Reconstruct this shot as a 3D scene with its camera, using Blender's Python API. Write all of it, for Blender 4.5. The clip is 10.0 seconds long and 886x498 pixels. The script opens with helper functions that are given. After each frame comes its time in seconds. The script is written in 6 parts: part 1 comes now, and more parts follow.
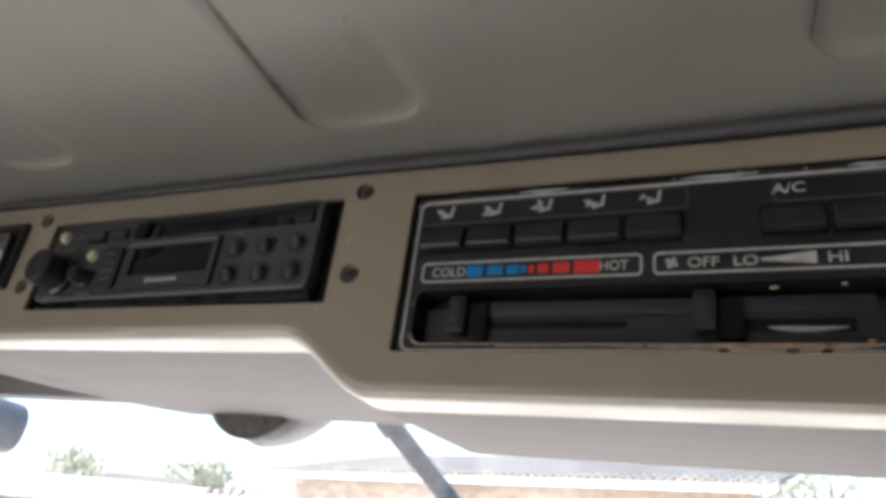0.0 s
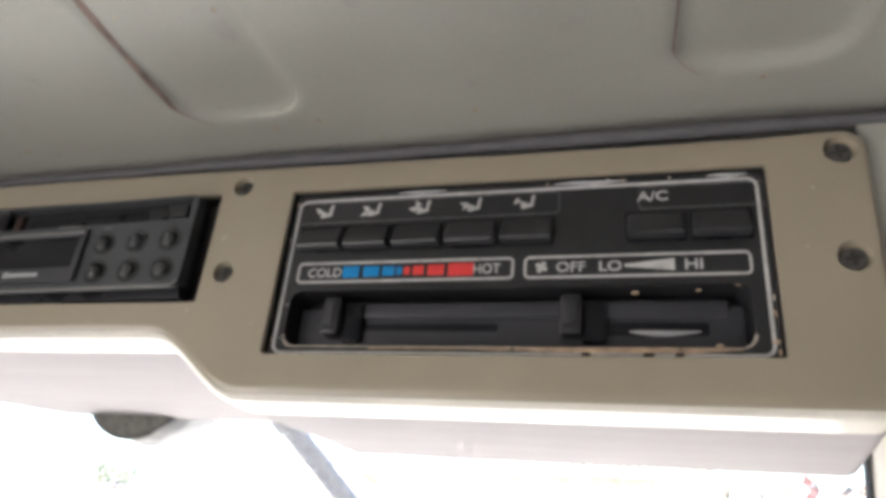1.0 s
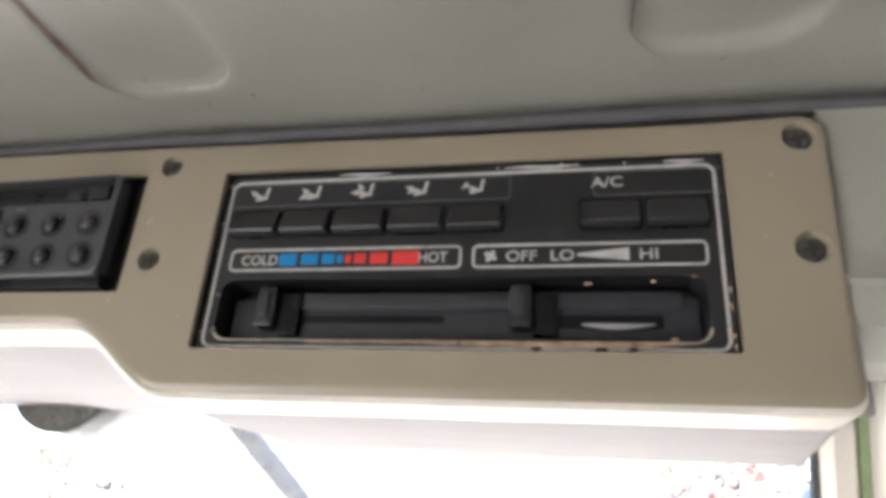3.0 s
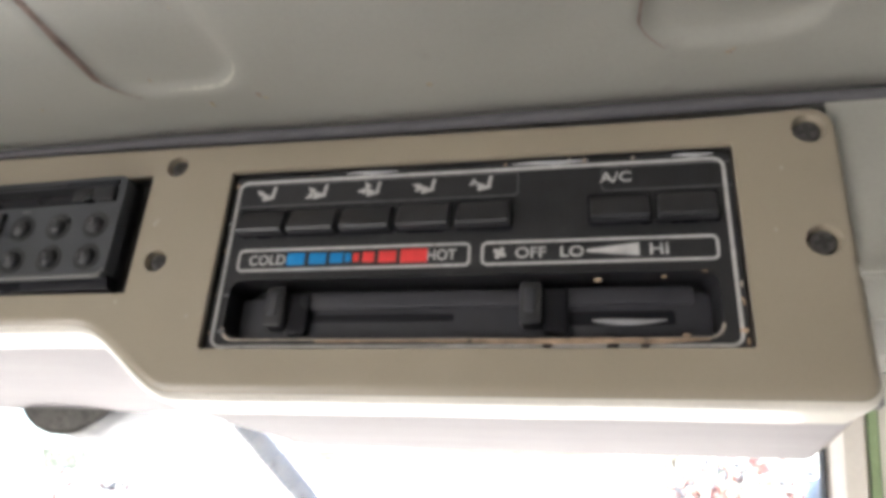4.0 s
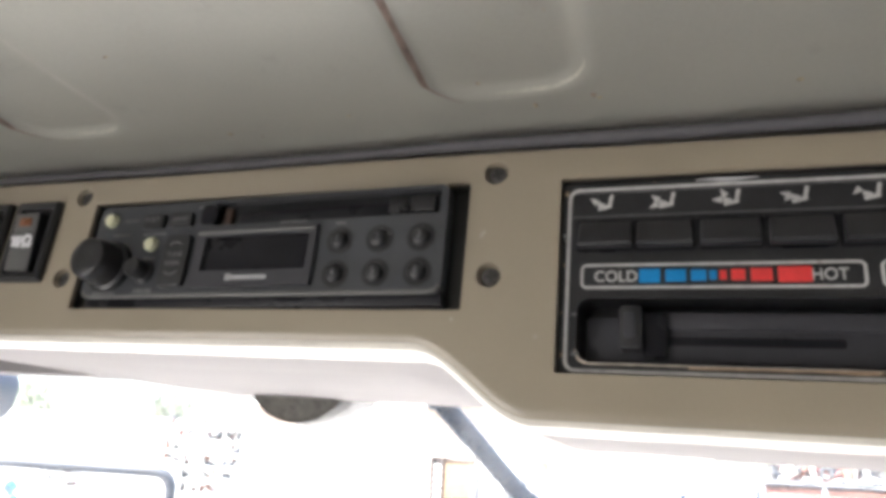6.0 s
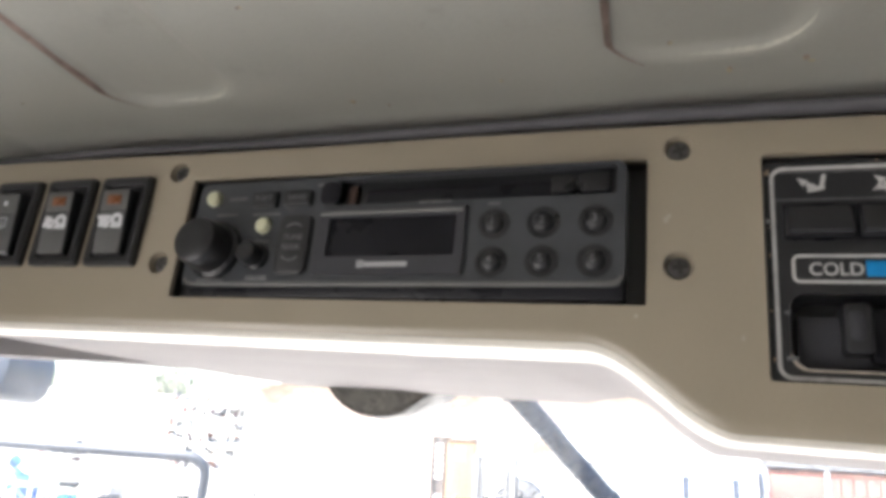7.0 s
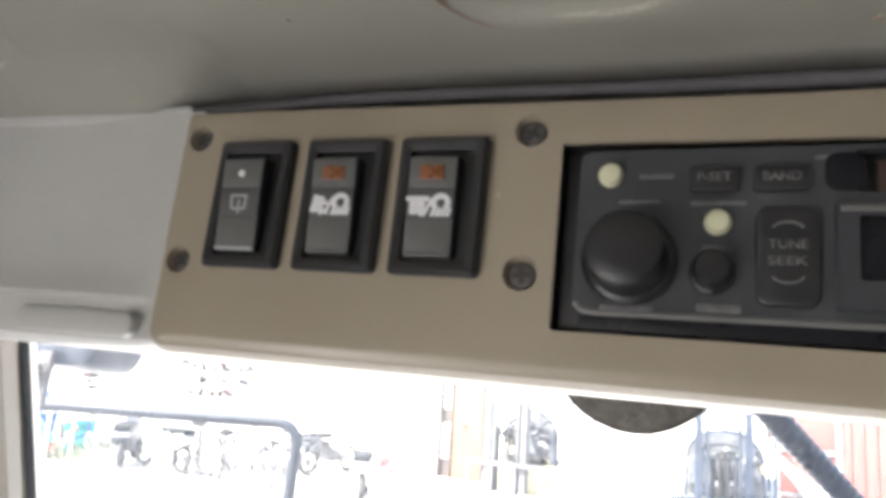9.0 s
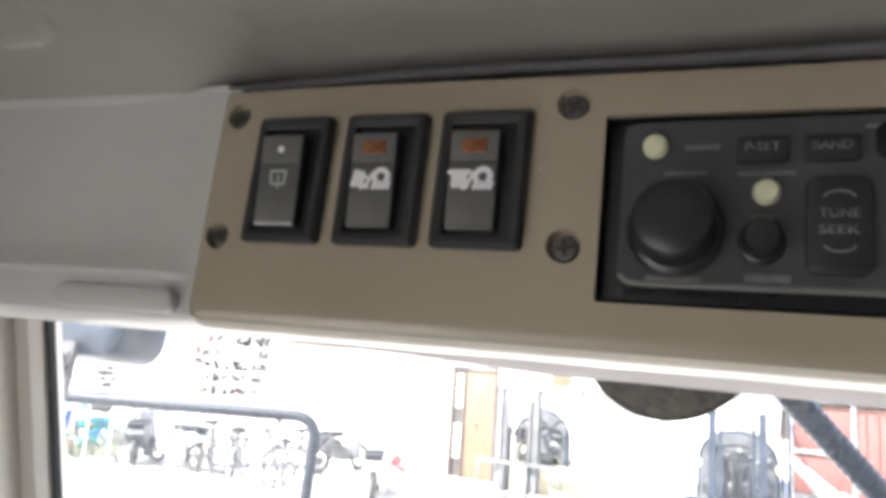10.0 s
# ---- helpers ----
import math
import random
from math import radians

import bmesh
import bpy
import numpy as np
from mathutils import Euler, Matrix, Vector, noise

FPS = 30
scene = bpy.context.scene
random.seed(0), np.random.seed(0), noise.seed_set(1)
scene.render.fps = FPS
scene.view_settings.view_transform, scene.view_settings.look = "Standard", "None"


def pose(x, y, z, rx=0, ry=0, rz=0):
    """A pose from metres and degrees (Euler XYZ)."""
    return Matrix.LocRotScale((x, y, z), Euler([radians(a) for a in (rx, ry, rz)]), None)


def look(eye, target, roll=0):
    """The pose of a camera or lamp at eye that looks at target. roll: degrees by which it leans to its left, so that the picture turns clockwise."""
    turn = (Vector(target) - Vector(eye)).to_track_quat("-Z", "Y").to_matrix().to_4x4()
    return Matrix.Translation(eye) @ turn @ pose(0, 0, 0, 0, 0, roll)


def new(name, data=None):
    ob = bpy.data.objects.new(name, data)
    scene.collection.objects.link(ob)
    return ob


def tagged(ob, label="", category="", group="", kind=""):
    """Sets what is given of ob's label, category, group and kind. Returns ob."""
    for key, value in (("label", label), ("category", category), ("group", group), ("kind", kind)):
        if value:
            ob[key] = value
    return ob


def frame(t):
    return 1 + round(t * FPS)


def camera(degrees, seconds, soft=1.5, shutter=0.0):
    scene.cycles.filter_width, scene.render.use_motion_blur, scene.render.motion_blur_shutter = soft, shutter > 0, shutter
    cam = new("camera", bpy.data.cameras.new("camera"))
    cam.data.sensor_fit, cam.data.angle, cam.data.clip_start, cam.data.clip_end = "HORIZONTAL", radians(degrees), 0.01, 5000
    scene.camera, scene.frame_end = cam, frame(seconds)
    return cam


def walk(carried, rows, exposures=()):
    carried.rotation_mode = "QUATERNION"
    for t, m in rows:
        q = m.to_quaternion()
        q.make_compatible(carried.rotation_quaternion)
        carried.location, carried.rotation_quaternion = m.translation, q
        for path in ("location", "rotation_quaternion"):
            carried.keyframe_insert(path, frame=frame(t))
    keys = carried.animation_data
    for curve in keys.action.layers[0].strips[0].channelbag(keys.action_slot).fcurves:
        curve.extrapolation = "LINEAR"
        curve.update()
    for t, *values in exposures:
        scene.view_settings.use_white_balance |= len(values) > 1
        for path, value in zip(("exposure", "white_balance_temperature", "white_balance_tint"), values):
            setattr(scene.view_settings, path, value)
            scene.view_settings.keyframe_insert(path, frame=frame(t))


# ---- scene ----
cam = camera(63.9, 10.0, soft=4.3)
CAB = pose(0, 0, 0, -4.5, 1.3, 0)  # the machine stands a little askew on the yard
SUN_UP, SUN_TURN, SUN, SKY = 56.0, 212.0, 5.0, 0.14
EXPOSURES = [(0.0, 2.07), (0.5, 3.2), (1.0, 3.0), (2.0, 3.02), (2.5, 3.07), (4.0, 3.12), (4.5, 2.47), (5.0, 3.12), (5.5, 3.0), (6.0, 2.92), (7.5, 2.77), (8.0, 2.83), (8.5, 2.3), (9.0, 2.8), (9.5, 2.6), (10.0, 2.42)]
PATH = [
    (0, (0.0163, 0.0556, 2.3100), (-0.7377, 1.6956, 3.1713), 8.04),
    (0.5, (0.0293, 0.0608, 2.3150), (-0.5669, 1.7394, 3.2243), 6.13),
    (1, (0.0322, 0.0610, 2.3168), (-0.5095, 1.7825, 3.1787), 5.82),
    (1.5, (0.0335, 0.0661, 2.3228), (-0.4518, 1.8196, 3.1532), 5.20),
    (2, (0.0287, 0.0710, 2.3234), (-0.4109, 1.8319, 3.1636), 5.16),
    (2.5, (0.0314, 0.0742, 2.3253), (-0.3937, 1.8446, 3.1530), 4.72),
    (4, (0.0281, 0.0751, 2.3273), (-0.3889, 1.8548, 3.1389), 3.61),
    (4.5, (0.0254, 0.0706, 2.3251), (-0.4362, 1.8491, 3.1150), 3.89),
    (5, (0.0242, 0.0673, 2.3231), (-0.4772, 1.8259, 3.1329), 4.26),
    (5.5, (-0.0081, 0.0650, 2.3275), (-0.5794, 1.8315, 3.0710), 4.73),
    (6, (-0.0700, 0.0597, 2.3460), (-0.7155, 1.8233, 3.0339), 5.74),
    (6.2, (-0.0974, 0.0599, 2.3525), (-0.7355, 1.8396, 3.0049), 6.86),
    (7.3, (-0.1390, 0.0742, 2.3551), (-0.7930, 1.8575, 2.9813), 5.98),
    (7.5, (-0.1450, 0.0691, 2.3585), (-0.8139, 1.8549, 2.9615), 6.16),
    (8, (-0.2168, 0.0854, 2.3739), (-0.9204, 1.8981, 2.8424), 5.60),
    (8.5, (-0.2813, 0.1144, 2.3902), (-0.9516, 1.9468, 2.8292), 4.94),
    (9, (-0.3011, 0.1182, 2.3914), (-0.9593, 1.9522, 2.8424), 6.45),
    (9.5, (-0.3084, 0.1192, 2.3851), (-0.9900, 1.9494, 2.8160), 6.86),
    (10, (-0.3090, 0.1176, 2.3834), (-0.9967, 1.9417, 2.8300), 6.77),
]
walk(cam, [(t, CAB @ look(eye, target, roll)) for t, eye, target, roll in PATH], EXPOSURES)

# ---- world, sun and daylight ----
world = bpy.data.worlds.new("sky")
scene.world = world
world.use_nodes = True
wn, wl = world.node_tree.nodes, world.node_tree.links
sky = wn.new("ShaderNodeTexSky")
sky.sky_type = "NISHITA"
sky.sun_disc = False
sky.sun_elevation = radians(SUN_UP)
sky.sun_rotation = radians(SUN_TURN)
sky.air_density, sky.dust_density, sky.ozone_density = 1.0, 2.5, 1.0
wl.new(sky.outputs[0], wn["Background"].inputs[0])
wn["Background"].inputs[1].default_value = SKY
sun = bpy.data.lights.new("sun", "SUN")
sun.energy, sun.angle, sun.color = SUN, radians(0.6), (1.0, 0.97, 0.92)
sun_ob = new("sun", sun)
_e, _r = radians(SUN_UP), radians(SUN_TURN)
sun_dir = Vector((math.sin(_r) * math.cos(_e), math.cos(_r) * math.cos(_e), math.sin(_e)))
sun_ob.matrix_world = look(sun_dir * 30, (0, 0, 0))


# ---- materials ----
def mat(name, color, rough=0.5, metal=0.0, var=0.12, scale=30.0, fine=500.0, bump=0.15, bump_mm=0.2,
        stain=None, stain_scale=12.0, stain_at=0.62, stain_soft=0.12, spec=0.5, random_tint=0.0, coat=0.0, stretch=(1, 1, 1)):
    """A worn surface: broad variation, fine grain with relief, optional stains."""
    m = bpy.data.materials.new(name)
    m.use_nodes = True
    n, l = m.node_tree.nodes, m.node_tree.links
    b = n["Principled BSDF"]
    b.inputs["Roughness"].default_value = rough
    b.inputs["Metallic"].default_value = metal
    b.inputs["Specular IOR Level"].default_value = spec
    b.inputs["Coat Weight"].default_value = coat
    b.inputs["Coat Roughness"].default_value = 0.16
    tc = n.new("ShaderNodeTexCoord")
    mp = n.new("ShaderNodeMapping")
    mp.inputs["Scale"].default_value = stretch
    l.new(tc.outputs["Object"], mp.inputs["Vector"])
    big, small = n.new("ShaderNodeTexNoise"), n.new("ShaderNodeTexNoise")
    for t, s, d in ((big, scale, 4.0), (small, fine, 3.0)):
        t.inputs["Scale"].default_value = s
        t.inputs["Detail"].default_value = d
        l.new(mp.outputs["Vector"], t.inputs["Vector"])
    ramp = n.new("ShaderNodeMapRange")
    ramp.inputs["From Min"].default_value, ramp.inputs["From Max"].default_value = 0.3, 0.7
    ramp.inputs["To Min"].default_value, ramp.inputs["To Max"].default_value = 1 - var, 1 + var
    l.new(big.outputs["Fac"], ramp.inputs["Value"])
    grain = n.new("ShaderNodeMapRange")
    grain.inputs["From Min"].default_value, grain.inputs["From Max"].default_value = 0.3, 0.7
    grain.inputs["To Min"].default_value, grain.inputs["To Max"].default_value = 1 - var * 0.5, 1 + var * 0.5
    l.new(small.outputs["Fac"], grain.inputs["Value"])
    mul = n.new("ShaderNodeMath")
    mul.operation = "MULTIPLY"
    l.new(ramp.outputs[0], mul.inputs[0])
    l.new(grain.outputs[0], mul.inputs[1])
    value = mul.outputs[0]
    if random_tint:
        info = n.new("ShaderNodeObjectInfo")
        rr = n.new("ShaderNodeMapRange")
        rr.inputs["To Min"].default_value, rr.inputs["To Max"].default_value = 1 - random_tint, 1 + random_tint
        l.new(info.outputs["Random"], rr.inputs["Value"])
        m2 = n.new("ShaderNodeMath")
        m2.operation = "MULTIPLY"
        l.new(value, m2.inputs[0])
        l.new(rr.outputs[0], m2.inputs[1])
        value = m2.outputs[0]
    vm = n.new("ShaderNodeVectorMath")
    vm.operation = "SCALE"
    vm.inputs[0].default_value = color
    l.new(value, vm.inputs["Scale"])
    col = vm.outputs[0]
    if stain:
        sn = n.new("ShaderNodeTexNoise")
        sn.inputs["Scale"].default_value, sn.inputs["Detail"].default_value, sn.inputs["Roughness"].default_value = stain_scale, 6.0, 0.65
        l.new(tc.outputs["Object"], sn.inputs["Vector"])
        sr = n.new("ShaderNodeMapRange")
        sr.inputs["From Min"].default_value, sr.inputs["From Max"].default_value = stain_at, stain_at + stain_soft
        l.new(sn.outputs["Fac"], sr.inputs["Value"])
        mix = n.new("ShaderNodeMix")
        mix.data_type = "RGBA"
        l.new(sr.outputs[0], mix.inputs["Factor"])
        l.new(col, mix.inputs[6])
        mix.inputs[7].default_value = (*stain, 1)
        col = mix.outputs[2]
    l.new(col, b.inputs["Base Color"])
    if bump:
        bn = n.new("ShaderNodeBump")
        bn.inputs["Strength"].default_value, bn.inputs["Distance"].default_value = bump, bump_mm / 1000
        l.new(small.outputs["Fac"], bn.inputs["Height"])
        l.new(bn.outputs[0], b.inputs["Normal"])
    rv = n.new("ShaderNodeMapRange")
    rv.inputs["From Min"].default_value, rv.inputs["From Max"].default_value = 0.3, 0.7
    rv.inputs["To Min"].default_value, rv.inputs["To Max"].default_value = max(rough - 0.08, 0.02), min(rough + 0.08, 1)
    l.new(big.outputs["Fac"], rv.inputs["Value"])
    l.new(rv.outputs[0], b.inputs["Roughness"])
    return m


def glass_mat(name, tint=(1, 1, 1), gloss=0.03, dust_haze=0.038):
    """Thin clear glass: its gloss grows towards grazing sight."""
    m = bpy.data.materials.new(name)
    m.use_nodes = True
    n, l = m.node_tree.nodes, m.node_tree.links
    n.remove(n["Principled BSDF"])
    tr, gl, mx, lw, pw, ad = (n.new("ShaderNodeBsdfTransparent"), n.new("ShaderNodeBsdfGlossy"), n.new("ShaderNodeMixShader"), n.new("ShaderNodeLayerWeight"), n.new("ShaderNodeMath"), n.new("ShaderNodeMath"))
    tr.inputs[0].default_value = (*tint, 1)
    gl.inputs["Roughness"].default_value = gloss
    lw.inputs["Blend"].default_value = 0.5
    pw.operation, ad.operation = "POWER", "MULTIPLY_ADD"
    pw.inputs[1].default_value = 5.0
    ad.inputs[1].default_value, ad.inputs[2].default_value = 0.6, 0.03
    l.new(lw.outputs["Facing"], pw.inputs[0])
    l.new(pw.outputs[0], ad.inputs[0])
    l.new(ad.outputs[0], mx.inputs[0])
    l.new(tr.outputs[0], mx.inputs[1])
    l.new(gl.outputs[0], mx.inputs[2])
    # thin dusty layer, thickened as a haze that washes out the yard
    du, dm, nz, mr = (n.new("ShaderNodeBsdfTranslucent"), n.new("ShaderNodeMixShader"), n.new("ShaderNodeTexNoise"), n.new("ShaderNodeMapRange"))
    du.inputs[0].default_value = (0.8, 0.8, 0.82, 1)
    nz.inputs["Scale"].default_value, nz.inputs["Detail"].default_value = 9.0, 6.0
    mr.inputs["From Min"].default_value, mr.inputs["From Max"].default_value = 0.3, 0.75
    mr.inputs["To Min"].default_value, mr.inputs["To Max"].default_value = dust_haze * 0.5, dust_haze * 1.6
    l.new(nz.outputs["Fac"], mr.inputs["Value"])
    l.new(mr.outputs[0], dm.inputs[0])
    l.new(mx.outputs[0], dm.inputs[1])
    l.new(du.outputs[0], dm.inputs[2])
    l.new(dm.outputs[0], n["Material Output"].inputs[0])
    return m


TAN = mat("tan_plastic", (0.312, 0.267, 0.202), rough=0.34, spec=0.6, coat=0.12, var=0.05, scale=14, fine=900, bump=0.12, bump_mm=0.1)
LIP = mat("pale_lip_plastic_brightened", (0.64, 0.6, 0.53), rough=0.36, spec=0.6, coat=0.25, var=0.08, scale=30, fine=700, bump=0.05)
HOUSING = mat("pale_grey_rough_plastic", (0.335, 0.314, 0.316), rough=0.8, spec=0.2, var=0.07, scale=30, fine=500, bump=0.3, bump_mm=0.2, stretch=(0.3, 2, 2))
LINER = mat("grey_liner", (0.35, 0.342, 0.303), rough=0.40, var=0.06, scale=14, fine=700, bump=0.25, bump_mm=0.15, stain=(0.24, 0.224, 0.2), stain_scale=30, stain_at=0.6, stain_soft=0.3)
# lighter grey that puts the west side's brighter light into the colour
LINER_LIT = mat("lit_side_liner_plastic", (0.485, 0.48, 0.467), rough=0.45, coat=0.15, var=0.05, scale=14, fine=700, bump=0.2, bump_mm=0.12)
GRIME = mat("rusty_grime", (0.27, 0.2, 0.17), rough=0.8, var=0.3, scale=120, fine=900, bump=0.2)
FLECK = mat("dried_pale_flecks", (0.42, 0.36, 0.24), rough=0.8, var=0.2, scale=200, fine=900)
SEAM = mat("blue_grey_seam_strip", (0.098, 0.095, 0.102), rough=0.8, var=0.15, scale=60, fine=900)
PILLAR = mat("cream_pillar_paint", (0.76, 0.71, 0.65), rough=0.45, var=0.06, scale=20, fine=500)
FLOOR = mat("dark_unseen_floor", (0.09, 0.087, 0.078), rough=0.6, var=0.2, scale=12, fine=200, stain=(0.07, 0.065, 0.06), stain_scale=5, stain_at=0.55)
TRIM = mat("dark_grey_cab_trim", (0.13, 0.13, 0.13), rough=0.7, var=0.12, scale=20, fine=300)
GREEN = mat("green_machine_paint", (0.3, 0.4, 0.22), rough=0.4, var=0.15, scale=25, fine=400)
RUBBER = mat("black_rubber", (0.012, 0.012, 0.013), rough=0.65, var=0.2, scale=80, fine=900, bump=0.3)
BLACK = mat("black_plastic", (0.016, 0.016, 0.018), rough=0.36, var=0.25, scale=90, fine=1500, bump=0.25, bump_mm=0.08, stain=(0.035, 0.033, 0.03), stain_scale=90, stain_at=0.64)
BEZEL = mat("charcoal_switch_plastic", (0.02, 0.02, 0.022), rough=0.4, var=0.2, scale=120, fine=1500, bump=0.2, bump_mm=0.08)
ROCKER = mat("grey_switch_plastic", (0.115, 0.114, 0.11), rough=0.5, var=0.1, scale=120, fine=1500, bump=0.2, bump_mm=0.06)
ROCKER_MID = mat("dim_grey_switch_plastic", (0.08, 0.08, 0.08), rough=0.5, var=0.1, scale=120, fine=1500, bump=0.2, bump_mm=0.06)
SLIDE = mat("dark_grey_slide_plate", (0.036, 0.036, 0.043), rough=0.5, var=0.15, scale=120, fine=1500, bump=0.2, bump_mm=0.06)
KEYCAP = mat("satin_black_key_plastic", (0.03, 0.03, 0.033), rough=0.38, var=0.15, scale=120, fine=1500, bump=0.15, bump_mm=0.05)
ORANGE = mat("orange_lens", (0.2, 0.07, 0.024), rough=0.3, var=0.2, scale=300, fine=1500, bump=0.1)
RADIO = mat("charcoal_radio_plastic", (0.045, 0.048, 0.054), rough=0.42, var=0.18, scale=60, fine=1500, bump=0.2, bump_mm=0.06, stain=(0.1, 0.098, 0.095), stain_scale=60, stain_at=0.66)
RADIO_DARK = mat("dark_radio_plastic", (0.02, 0.02, 0.022), rough=0.4, var=0.2, scale=80, fine=1500, bump=0.2, bump_mm=0.06)
KNOB = mat("black_knob_plastic", (0.013, 0.013, 0.015), rough=0.35, var=0.2, scale=80, fine=1500, bump=0.2, bump_mm=0.06)
DISPLAY = mat("dark_display_window", (0.01, 0.01, 0.013), rough=0.3, var=0.1, scale=60, fine=900, bump=0.0, spec=0.2)
CREAM = mat("cream_button_plastic", (0.6, 0.6, 0.42), rough=0.4, var=0.06, scale=200, fine=1500, bump=0.05)
WHITE = mat("worn_white_print", (0.5, 0.49, 0.48), rough=0.5, var=0.16, scale=160, fine=1500, bump=0.05, stain=(0.2, 0.19, 0.18), stain_scale=260, stain_at=0.6)
SYMBOL = mat("bright_white_print", (0.78, 0.78, 0.8), rough=0.5, var=0.08, scale=160, fine=1500, bump=0.05)
SILVER = mat("dull_silver_print", (0.4, 0.4, 0.41), rough=0.4, var=0.15, scale=160, fine=1500, bump=0.05)
GREYPRINT = mat("faded_grey_print", (0.13, 0.13, 0.134), rough=0.5, var=0.25, scale=300, fine=1500, bump=0.05)
BLUE = mat("blue_print", (0.0, 0.23, 0.56), rough=0.5, var=0.08, scale=200, fine=1500, bump=0.05)
RED = mat("red_print", (0.74, 0.05, 0.05), rough=0.5, var=0.08, scale=200, fine=1500, bump=0.05)
BROWN = mat("scuffed_brown_edge", (0.4, 0.29, 0.2), rough=0.8, var=0.35, scale=150, fine=900, bump=0.5, stain=(0.05, 0.04, 0.035), stain_scale=140, stain_at=0.6)
POCKET_HIGHLIGHT = mat("pale_pocket_highlight", (0.41, 0.4, 0.345), rough=0.6, var=0.25, scale=150, fine=900)
RIM = mat("worn_cream_rim", (0.42, 0.37, 0.31), rough=0.6, var=0.25, scale=200, fine=900)
RUSTY = mat("dark_rusty_bracket", (0.045, 0.025, 0.018), rough=0.7, var=0.3, scale=200, fine=900)
STEEL = mat("dark_screw_steel", (0.11, 0.105, 0.1), rough=0.5, metal=0.5, var=0.3, scale=300, fine=1500, bump=0.2)
SOCKET = mat("dark_screw_recess", (0.035, 0.032, 0.03), rough=0.7, var=0.3, scale=300, fine=1500)
STRUT = mat("blue_grey_hose", (0.014, 0.024, 0.046), rough=0.32, spec=0.26, var=0.15, scale=60, fine=800, bump=0.2)
ROD = mat("worn_strut_steel", (0.3, 0.32, 0.36), rough=0.3, metal=0.8, var=0.15, scale=60, fine=800)
# shell set near black so that strong yard light leaves it pale
SPEAKER_SHELL = mat("darkened_shell_plastic", (0.033, 0.031, 0.037), rough=0.5, var=0.08, scale=50, fine=900)
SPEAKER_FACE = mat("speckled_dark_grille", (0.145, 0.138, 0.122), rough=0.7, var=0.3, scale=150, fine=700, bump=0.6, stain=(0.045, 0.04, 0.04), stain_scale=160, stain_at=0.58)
LAMP_BLUE = mat("dusty_blue_grey_plastic", (0.03, 0.039, 0.058), rough=0.35, var=0.3, scale=40, fine=500)
LAMP_METAL = mat("dusty_bolt_metal", (0.11, 0.105, 0.105), rough=0.5, metal=0.5, var=0.2, scale=120, fine=900)
BAR = mat("dark_handrail_paint", (0.036, 0.04, 0.05), rough=0.55, var=0.2, scale=40, fine=400, stain=(0.13, 0.12, 0.12), stain_scale=25, stain_at=0.68)
GLASS = glass_mat("window_glass", (0.97, 0.98, 0.98))
GROUND = mat("pale_dusty_yard", (0.5, 0.475, 0.44), rough=0.9, var=0.2, scale=0.6, fine=25, bump=0.5, bump_mm=8, stain=(0.28, 0.25, 0.21), stain_scale=0.35, stain_at=0.55)
PLASTER = mat("whitewashed_wall", (0.72, 0.7, 0.66), rough=0.85, var=0.08, scale=0.8, fine=30, bump=0.3, bump_mm=3)
BASE = mat("dull_grey_machine_steel", (0.22, 0.22, 0.22), rough=0.6, var=0.2, scale=3, fine=60)
BRICK = mat("orange_brick", (0.44, 0.33, 0.26), rough=0.85, var=0.2, scale=4, fine=60, bump=0.4, bump_mm=3, random_tint=0.25)
MORTAR = mat("grey_mortar", (0.55, 0.52, 0.48), rough=0.9, var=0.1, scale=4, fine=60)
ROOF = mat("grey_corrugated_sheet", (0.12, 0.115, 0.11), rough=0.7, var=0.2, scale=1.2, fine=25, stain=(0.26, 0.2, 0.16), stain_scale=1.5, stain_at=0.62)
FASCIA = mat("white_fascia_paint", (0.75, 0.74, 0.72), rough=0.6, var=0.1, scale=3, fine=60)
DOORWOOD = mat("orange_brown_door_wood", (0.14, 0.088, 0.046), rough=0.6, var=0.25, scale=3, fine=60, stretch=(6, 6, 1))
DARKWOOD = mat("dark_brown_frame_wood", (0.05, 0.035, 0.03), rough=0.6, var=0.25, scale=5, fine=60)
NOTICE = mat("yellowed_notice_paper", (0.24, 0.17, 0.11), rough=0.8, var=0.1, scale=20, fine=300)
PAPER = mat("white_paper", (0.8, 0.79, 0.77), rough=0.8, var=0.05, scale=20, fine=300)
MAST = mat("blue_grey_mast_steel", (0.026, 0.035, 0.054), rough=0.5, metal=0.3, var=0.25, scale=6, fine=80)
MAST_GREY = mat("grey_mast_steel", (0.12, 0.12, 0.125), rough=0.5, metal=0.2, var=0.25, scale=6, fine=80)
FORK_YELLOW = mat("faded_yellow_paint", (0.42, 0.375, 0.25), rough=0.5, var=0.2, scale=5, fine=80)
FORK_BODY = mat("grey_green_body_paint", (0.16, 0.17, 0.14), rough=0.5, var=0.25, scale=5, fine=80)
TYRE = mat("dusty_tyre_rubber", (0.06, 0.058, 0.055), rough=0.8, var=0.2, scale=20, fine=200)
REDPAINT = mat("faded_red_boards", (0.17, 0.06, 0.05), rough=0.7, var=0.2, scale=4, fine=60, random_tint=0.18, stretch=(5, 5, 1))
RUST = mat("rusty_scrap_metal", (0.28, 0.15, 0.115), rough=0.8, metal=0.2, var=0.4, scale=10, fine=120, random_tint=0.5)
SCRAP = mat("grey_scrap_metal", (0.2, 0.2, 0.21), rough=0.6, metal=0.4, var=0.4, scale=10, fine=120, random_tint=0.6)
